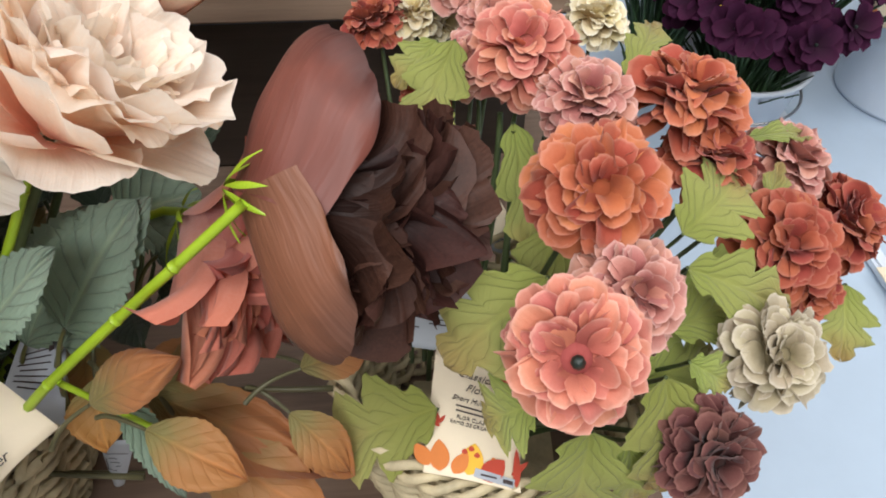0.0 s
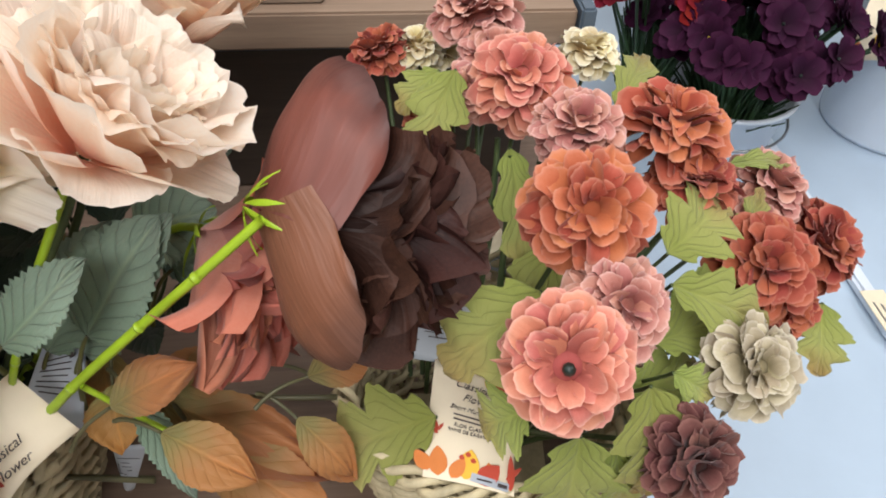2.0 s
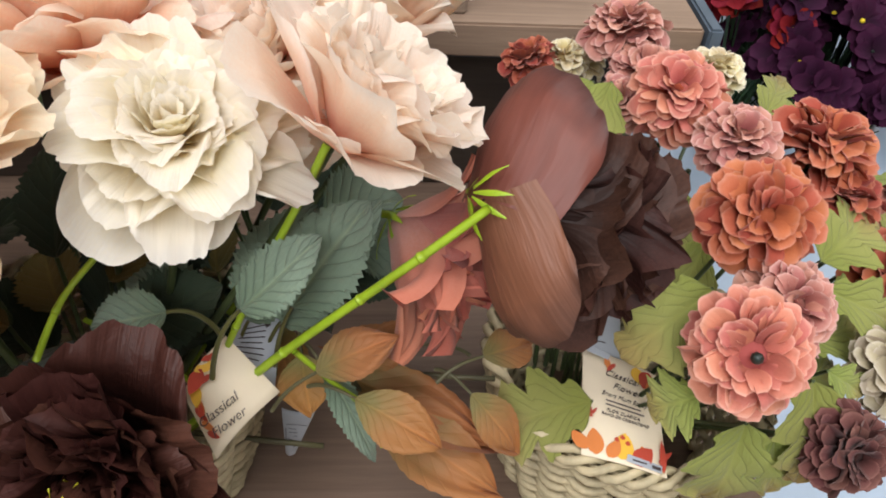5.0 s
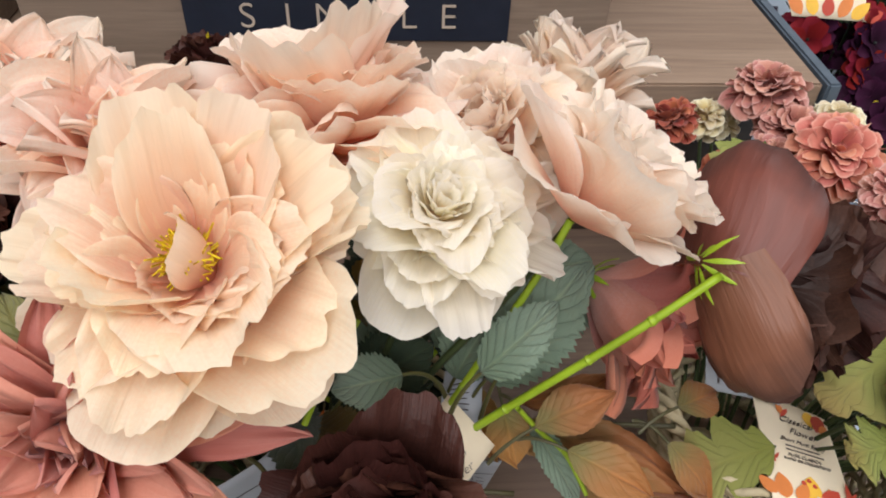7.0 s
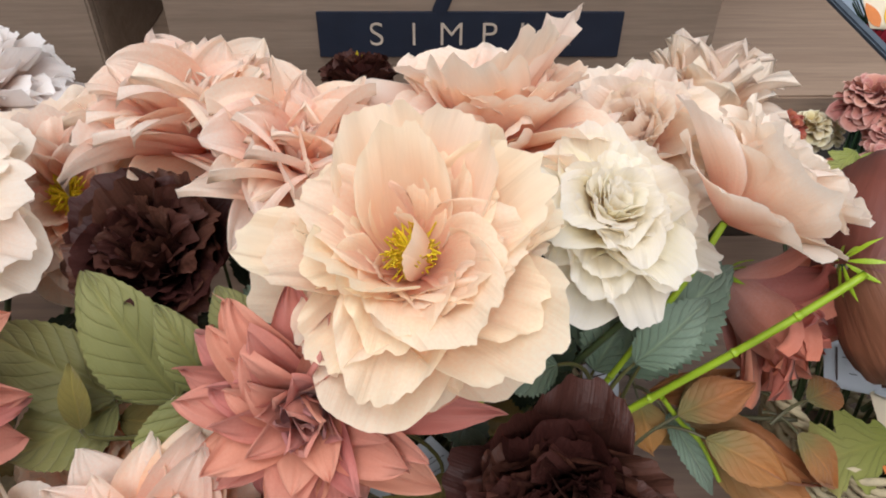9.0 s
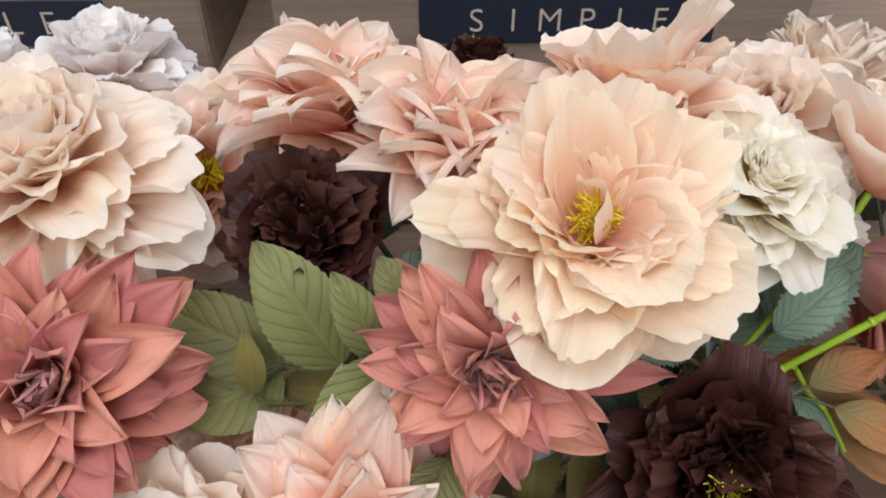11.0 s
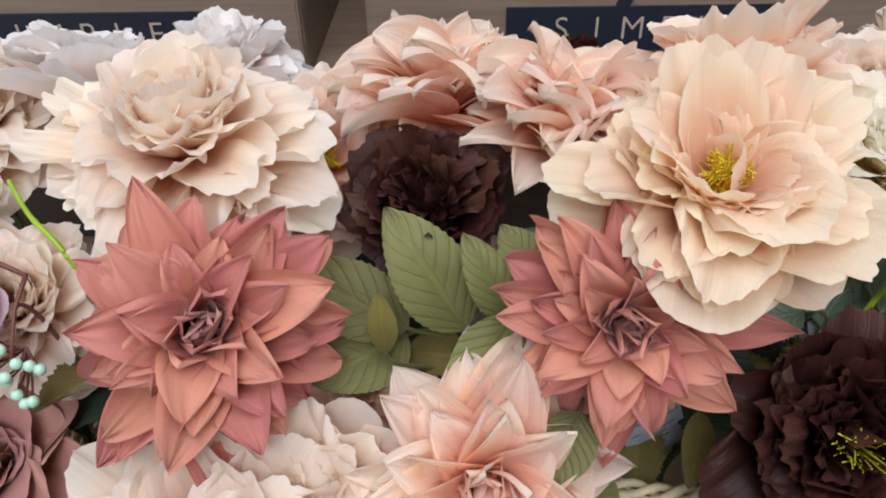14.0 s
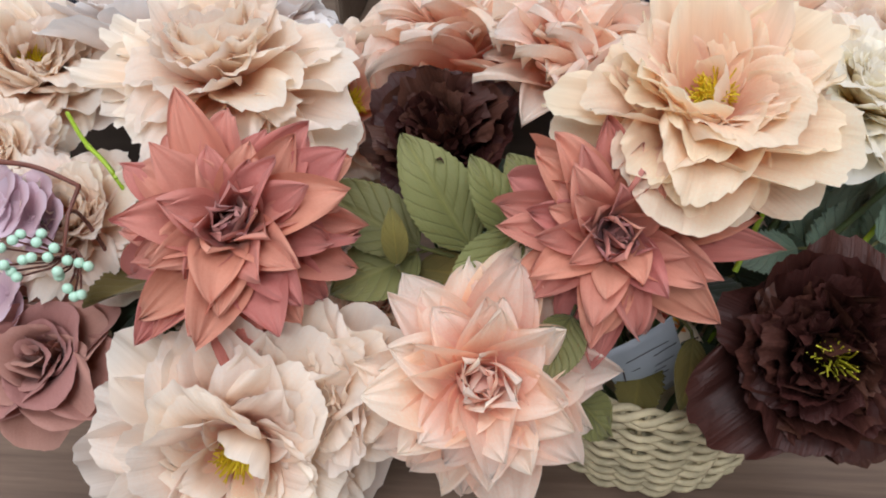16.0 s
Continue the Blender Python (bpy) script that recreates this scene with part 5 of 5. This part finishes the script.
mum_leaf((0.120, 0.265, 0.200), (0.153, 0.290, 0.212), (-0.028, -0.483, 0.875), 0.036, LEAF_LIME, "lobed", 50)
mum_leaf((0.119, 0.247, 0.196), (0.170, 0.242, 0.177), (-0.028, -0.483, 0.875), 0.030, LEAF_LIME, "lobed", 51)
mum_leaf((0.013, 0.392, 0.228), (-0.007, 0.342, 0.205), (-0.028, -0.483, 0.875), 0.030, LEAF_LIME, "lobed", 52)
mum_leaf((0.111, 0.376, 0.213), (0.140, 0.426, 0.221), (-0.028, -0.483, 0.875), 0.022, LEAF_LIME, "lobed", 53)
mum_leaf((0.068, 0.178, 0.167), (0.069, 0.165, 0.111), (-0.028, -0.483, 0.875), 0.040, LEAF_LIME, "lobed", 54)
mum_leaf((0.100, 0.194, 0.184), (0.108, 0.167, 0.143), (-0.028, -0.483, 0.875), 0.034, LEAF_LIME, "lobed", 55)
mum_leaf((0.003, 0.218, 0.121), (-0.050, 0.207, 0.110), (-0.028, -0.483, 0.875), 0.042, LEAF_LIME, "lobed", 56)
mum_leaf((0.239, 0.294, 0.131), (0.231, 0.263, 0.114), (-0.028, -0.483, 0.875), 0.030, LEAF_LIME, "lobed", 57)
mum_leaf((0.172, 0.337, 0.203), (0.214, 0.357, 0.196), (-0.028, -0.483, 0.875), 0.011, LEAF_LIME, "lobed", 58)
mum_leaf((0.117, 0.210, 0.173), (0.135, 0.203, 0.166), (-0.028, -0.483, 0.875), 0.018, LEAF_LIME, "lobed", 59)
mum_leaf((0.045, 0.351, 0.201), (0.057, 0.298, 0.161), (-0.028, -0.483, 0.875), 0.026, LEAF_LIME, "lobed", 60)
mum_leaf((0.087, 0.180, 0.156), (0.096, 0.169, 0.116), (-0.028, -0.483, 0.875), 0.028, LEAF_LIME, "lobed", 61)
mum_leaf((0.043, 0.186, 0.176), (0.025, 0.186, 0.161), (-0.028, -0.483, 0.875), 0.030, LEAF_LIME, "lobed", 62)
mum_leaf((0.178, 0.302, 0.167), (0.190, 0.324, 0.190), (-0.028, -0.483, 0.875), 0.014, LEAF_LIME, "lobed", 63)
mum_leaf((0.003, 0.401, 0.222), (-0.018, 0.379, 0.214), (-0.028, -0.483, 0.875), 0.022, LEAF_LIME, "lobed", 64)
mum_leaf((0.115, 0.235, 0.165), (0.160, 0.258, 0.158), (-0.028, -0.483, 0.875), 0.030, LEAF_LIME, "lobed", 110)
mum_leaf((0.130, 0.265, 0.160), (0.182, 0.282, 0.150), (-0.028, -0.483, 0.875), 0.032, LEAF_LIME, "lobed", 111)
mum_leaf((0.100, 0.215, 0.150), (0.146, 0.236, 0.140), (-0.028, -0.483, 0.875), 0.030, LEAF_LIME, "lobed", 112)
mum_leaf((0.070, 0.300, 0.180), (0.050, 0.262, 0.150), (-0.028, -0.483, 0.875), 0.028, LEAF_LIME, "lobed", 113)
mum_stem((0.045, 0.348, 0.198), (0.041, 0.291, 0.083))
mum_stem((0.038, 0.355, 0.205), (0.028, 0.312, 0.104))
mum_stem((0.067, 0.332, 0.182), (0.055, 0.302, 0.094))
mum_stem((0.081, 0.296, 0.146), (0.020, 0.280, 0.071))
mum_stem((0.085, 0.292, 0.141), (0.042, 0.286, 0.077))
mum_stem((0.063, 0.346, 0.196), (0.056, 0.337, 0.129))
peony_leaf((-0.176, 0.230, 0.159), (-0.121, 0.246, 0.234), (-0.028, -0.483, 0.875), 0.044, LEAF_BLUE, "rose", 71)
peony_leaf((-0.203, 0.258, 0.144), (-0.167, 0.278, 0.209), (-0.028, -0.483, 0.875), 0.040, LEAF_BLUE, "rose", 72)
# Lower leaves wear the darker cloth, standing in for shade under the peonies.
peony_leaf((-0.231, 0.258, 0.129), (-0.271, 0.237, 0.122), (-0.028, -0.483, 0.875), 0.040, LEAF_SHADED, "rose", 73)
peony_leaf((-0.262, 0.285, 0.129), (-0.226, 0.312, 0.185), (-0.028, -0.483, 0.875), 0.040, LEAF_SHADED, "rose", 74)
peony_leaf((-0.224, 0.202, 0.194), (-0.262, 0.194, 0.186), (0.007, -0.536, 0.844), 0.030, LEAF_BLUE, "rose", 75)
peony_leaf((-0.183, 0.193, 0.210), (-0.144, 0.210, 0.242), (0.035, -0.533, 0.845), 0.030, LEAF_BLUE, "rose", 76)
peony_leaf((-0.167, 0.225, 0.178), (-0.130, 0.250, 0.235), (-0.017, -0.514, 0.858), 0.048, LEAF_BLUE, "rose", 77)
peony_leaf((-0.195, 0.232, 0.156), (-0.169, 0.262, 0.203), (-0.017, -0.514, 0.858), 0.040, LEAF_BLUE, "rose", 78)
peony_leaf((-0.253, 0.219, 0.157), (-0.209, 0.238, 0.178), (-0.017, -0.514, 0.858), 0.045, LEAF_SHADED, "rose", 79)
peony_leaf((-0.158, 0.286, 0.186), (-0.116, 0.292, 0.207), (-0.017, -0.514, 0.858), 0.050, LEAF_BLUE, "rose", 80)
peony_leaf((-0.142, 0.282, 0.166), (-0.110, 0.288, 0.188), (-0.017, -0.514, 0.858), 0.050, LEAF_BLUE, "rose", 81)
peony_leaf((-0.401, 0.199, 0.201), (-0.382, 0.226, 0.231), (0.060, -0.544, 0.837), 0.040, LEAF_BLUE, "rose", 82)
peony_leaf((-0.400, 0.197, 0.183), (-0.418, 0.216, 0.207), (0.060, -0.544, 0.837), 0.040, LEAF_BLUE, "rose", 83)
olive_leaf((-0.424, 0.145, 0.218), (-0.471, 0.171, 0.277), (0.060, -0.544, 0.837), 0.045, LEAF_OLIVE, "oval", 84)
olive_leaf((-0.456, 0.143, 0.218), (-0.527, 0.158, 0.245), (0.060, -0.544, 0.837), 0.043, LEAF_OLIVE, "oval", 85)
olive_leaf((-0.457, 0.144, 0.212), (-0.503, 0.110, 0.201), (0.060, -0.544, 0.837), 0.043, LEAF_OLIVE, "oval", 86)
olive_leaf((-0.400, 0.139, 0.230), (-0.422, 0.156, 0.277), (0.060, -0.544, 0.837), 0.027, LEAF_OLIVE, "oval", 87)
olive_leaf((-0.398, 0.130, 0.242), (-0.424, 0.086, 0.214), (0.060, -0.544, 0.837), 0.034, LEAF_OLIVE, "oval", 88)
olive_leaf((-0.400, 0.140, 0.225), (-0.381, 0.115, 0.216), (0.060, -0.544, 0.837), 0.027, LEAF_OLIVE, "oval", 89)
olive_leaf((-0.383, 0.156, 0.242), (-0.406, 0.185, 0.263), (0.060, -0.544, 0.837), 0.027, LEAF_OLIVE, "oval", 90)
olive_leaf((-0.364, 0.092, 0.217), (-0.377, 0.059, 0.201), (0.122, -0.593, 0.796), 0.027, LEAF_OLIVE, "oval", 91)
olive_leaf((-0.457, 0.141, 0.202), (-0.415, 0.143, 0.198), (0.060, -0.544, 0.837), 0.026, LEAF_BROWN_OLIVE, "oval", 92)
olive_leaf((-0.465, 0.122, 0.219), (-0.468, 0.140, 0.247), (0.060, -0.544, 0.837), 0.016, LEAF_BROWN_OLIVE, "oval", 93)
olive_leaf((-0.287, 0.150, 0.157), (-0.289, 0.116, 0.128), (0.122, -0.593, 0.796), 0.020, LEAF_BROWN_OLIVE, "oval", 94)
autumn_leaf((-0.136, 0.227, 0.128), (-0.097, 0.243, 0.146), (-0.028, -0.483, 0.875), 0.027, LEAF_AUTUMN, "curled", 95)
autumn_leaf((-0.165, 0.224, 0.139), (-0.157, 0.194, 0.123), (-0.028, -0.483, 0.875), 0.029, LEAF_AUTUMN, "curled", 96)
autumn_leaf((-0.148, 0.230, 0.117), (-0.049, 0.195, 0.112), (-0.028, -0.483, 0.875), 0.038, LEAF_AUTUMN, "curled", 97)
autumn_leaf((-0.119, 0.209, 0.111), (-0.050, 0.165, 0.095), (-0.028, -0.483, 0.875), 0.040, LEAF_AUTUMN, "curled", 98)
autumn_leaf((-0.068, 0.206, 0.137), (-0.036, 0.191, 0.108), (-0.028, -0.483, 0.875), 0.025, LEAF_AUTUMN, "curled", 99)
autumn_leaf((-0.063, 0.221, 0.152), (-0.032, 0.241, 0.144), (-0.028, -0.483, 0.875), 0.025, LEAF_AUTUMN, "curled", 100)
autumn_leaf((-0.098, 0.243, 0.131), (-0.155, 0.239, 0.126), (-0.028, -0.483, 0.875), 0.025, LEAF_AUTUMN, "curled", 101)
autumn_leaf((-0.128, 0.219, 0.106), (-0.161, 0.227, 0.114), (-0.028, -0.483, 0.875), 0.020, LEAF_AUTUMN, "curled", 102)
autumn_leaf((-0.360, 0.103, 0.146), (-0.332, 0.094, 0.126), (0.122, -0.593, 0.796), 0.030, LEAF_OLIVE, "curled", 103)
autumn_leaf((-0.150, 0.193, 0.165), (-0.111, 0.203, 0.191), (0.007, -0.536, 0.844), 0.027, LEAF_AUTUMN, "curled", 104)
autumn_leaf((-0.130, 0.191, 0.147), (-0.082, 0.172, 0.139), (0.007, -0.536, 0.844), 0.030, LEAF_AUTUMN, "curled", 105)
autumn_leaf((-0.149, 0.212, 0.141), (-0.114, 0.179, 0.109), (-0.028, -0.483, 0.875), 0.018, LEAF_BLUE, "rose", 106)
twig((-0.280, 0.206, 0.076), (-0.163, 0.220, 0.050))
twig((-0.144, 0.235, 0.108), (-0.052, 0.237, 0.111))
twig((-0.140, 0.229, 0.116), (-0.122, 0.205, 0.106))
lime_stem([(-0.265, 0.191, 0.061), (-0.189, 0.198, 0.147), (-0.162, 0.199, 0.178), (-0.121, 0.203, 0.219), (-0.095, 0.208, 0.243), (-0.070, 0.215, 0.265)], 0.0026)
lime_stem([(-0.144, 0.231, 0.282), (-0.156, 0.221, 0.257), (-0.176, 0.210, 0.218), (-0.195, 0.204, 0.175), (-0.218, 0.205, 0.119)], 0.0021)
lime_stem([(-0.161, 0.197, 0.176), (-0.144, 0.199, 0.150), (-0.129, 0.197, 0.134), (-0.115, 0.184, 0.113)], 0.0016)
lime_stem([(-0.640, 0.165, 0.150), (-0.648, 0.164, 0.205), (-0.663, 0.168, 0.243), (-0.687, 0.184, 0.253), (-0.713, 0.210, 0.260)], 0.0018)
lime_stem([(-0.269, 0.162, 0.202), (-0.258, 0.180, 0.224), (-0.246, 0.203, 0.234)], 0.0018)
mum_tag([(0.003, 0.262, 0.116), (0.048, 0.248, 0.110), (0.043, 0.178, 0.110), (-0.004, 0.188, 0.112)])
loop_tag([(-0.219, 0.185, 0.148), (-0.199, 0.207, 0.172), (-0.171, 0.194, 0.144), (-0.198, 0.160, 0.130)], [(-0.201, 0.239, 0.153), (-0.179, 0.251, 0.167), (-0.178, 0.205, 0.127), (-0.204, 0.207, 0.143)])
back_label([(-0.027, 0.289, 0.137), (0.025, 0.285, 0.133), (0.029, 0.260, 0.107), (-0.030, 0.260, 0.121)], 1)
back_label([(-0.342, 0.157, 0.129), (-0.296, 0.180, 0.148), (-0.270, 0.204, 0.072), (-0.315, 0.183, 0.056)], 2)
back_label([(-0.182, 0.225, 0.082), (-0.161, 0.224, 0.082), (-0.175, 0.216, 0.045), (-0.181, 0.216, 0.045)], 3)
back_label([(-0.726, 0.092, 0.104), (-0.717, 0.087, 0.096), (-0.722, 0.086, 0.061), (-0.724, 0.086, 0.061)], 4)
back_label([(0.026, 0.374, 0.124), (0.055, 0.366, 0.117), (0.052, 0.347, 0.097), (0.024, 0.354, 0.104)], 5)
far_tag([(0.602, 0.959, 0.056), (0.721, 0.955, 0.059), (0.714, 0.869, -0.029), (0.553, 0.874, -0.034)])
berry_sprig([(-0.726, 0.135, 0.264), (-0.688, 0.135, 0.264), (-0.657, 0.128, 0.255), (-0.656, 0.110, 0.247), (-0.651, 0.087, 0.231)])
berry((-0.680, 0.089, 0.241))
berry((-0.666, 0.090, 0.240))
berry((-0.673, 0.083, 0.232))
berry((-0.656, 0.090, 0.237))
berry((-0.648, 0.087, 0.231))
berry((-0.641, 0.087, 0.230))
berry((-0.652, 0.081, 0.224))
berry((-0.647, 0.078, 0.218))
berry((-0.639, 0.077, 0.215))
berry((-0.679, 0.078, 0.227))
berry((-0.665, 0.081, 0.236))
berry((-0.686, 0.085, 0.238))
berry((-0.676, 0.077, 0.224))
berry((-0.636, 0.087, 0.228))
berry((-0.643, 0.076, 0.214))
berry((-0.650, 0.079, 0.229))
berry((-0.680, 0.076, 0.233))
berry((-0.667, 0.097, 0.241))
berry((-0.679, 0.095, 0.241))
berry((-0.659, 0.086, 0.233))
hydrangea_floret((-0.689, 0.120, 0.235), (-0.274, -0.588, 0.761))
hydrangea_floret((-0.703, 0.125, 0.237), (-0.274, -0.588, 0.761))
hydrangea_floret((-0.682, 0.122, 0.228), (-0.274, -0.588, 0.761))
hydrangea_floret((-0.708, 0.097, 0.192), (-0.274, -0.588, 0.761))
hydrangea_floret((-0.709, 0.093, 0.177), (-0.274, -0.588, 0.761))
hydrangea_floret((-0.717, 0.121, 0.226), (-0.274, -0.588, 0.761))
hydrangea_floret((-0.693, 0.133, 0.237), (-0.274, -0.588, 0.761))
hydrangea_floret((-0.716, 0.132, 0.240), (-0.274, -0.588, 0.761))
far_tag([(0.202, 0.947, 0.169), (0.321, 0.952, 0.171), (0.326, 0.889, 0.098), (0.229, 0.889, 0.102)])
peony_leaf((-0.230, 0.255, 0.125), (-0.289, 0.289, 0.135), (-0.028, -0.483, 0.875), 0.046, LEAF_BLUE, "rose", 107)
peony_leaf((-0.235, 0.301, 0.120), (-0.261, 0.370, 0.130), (-0.028, -0.483, 0.875), 0.040, LEAF_BROWN_OLIVE, "rose", 108)
peony_leaf((-0.193, 0.270, 0.110), (-0.167, 0.210, 0.105), (-0.028, -0.483, 0.875), 0.030, LEAF_AUTUMN, "curled", 109)
lime_stem([(-0.225, 0.221, 0.100), (-0.263, 0.239, 0.110), (-0.305, 0.254, 0.120)], 0.0019)
lime_stem([(-0.253, 0.177, 0.080), (-0.233, 0.192, 0.095), (-0.198, 0.202, 0.130)], 0.0021)
twig((-0.289, 0.318, 0.160), (-0.232, 0.261, 0.125))
twig((-0.274, 0.208, 0.075), (-0.153, 0.205, 0.075))
spray_tag([(0.013, 0.374, 0.150), (0.031, 0.373, 0.150), (0.051, 0.337, 0.135), (0.023, 0.327, 0.125)])
spray_tag([(-0.295, 0.237, 0.100), (-0.274, 0.246, 0.100), (-0.257, 0.214, 0.085), (-0.278, 0.204, 0.080)])
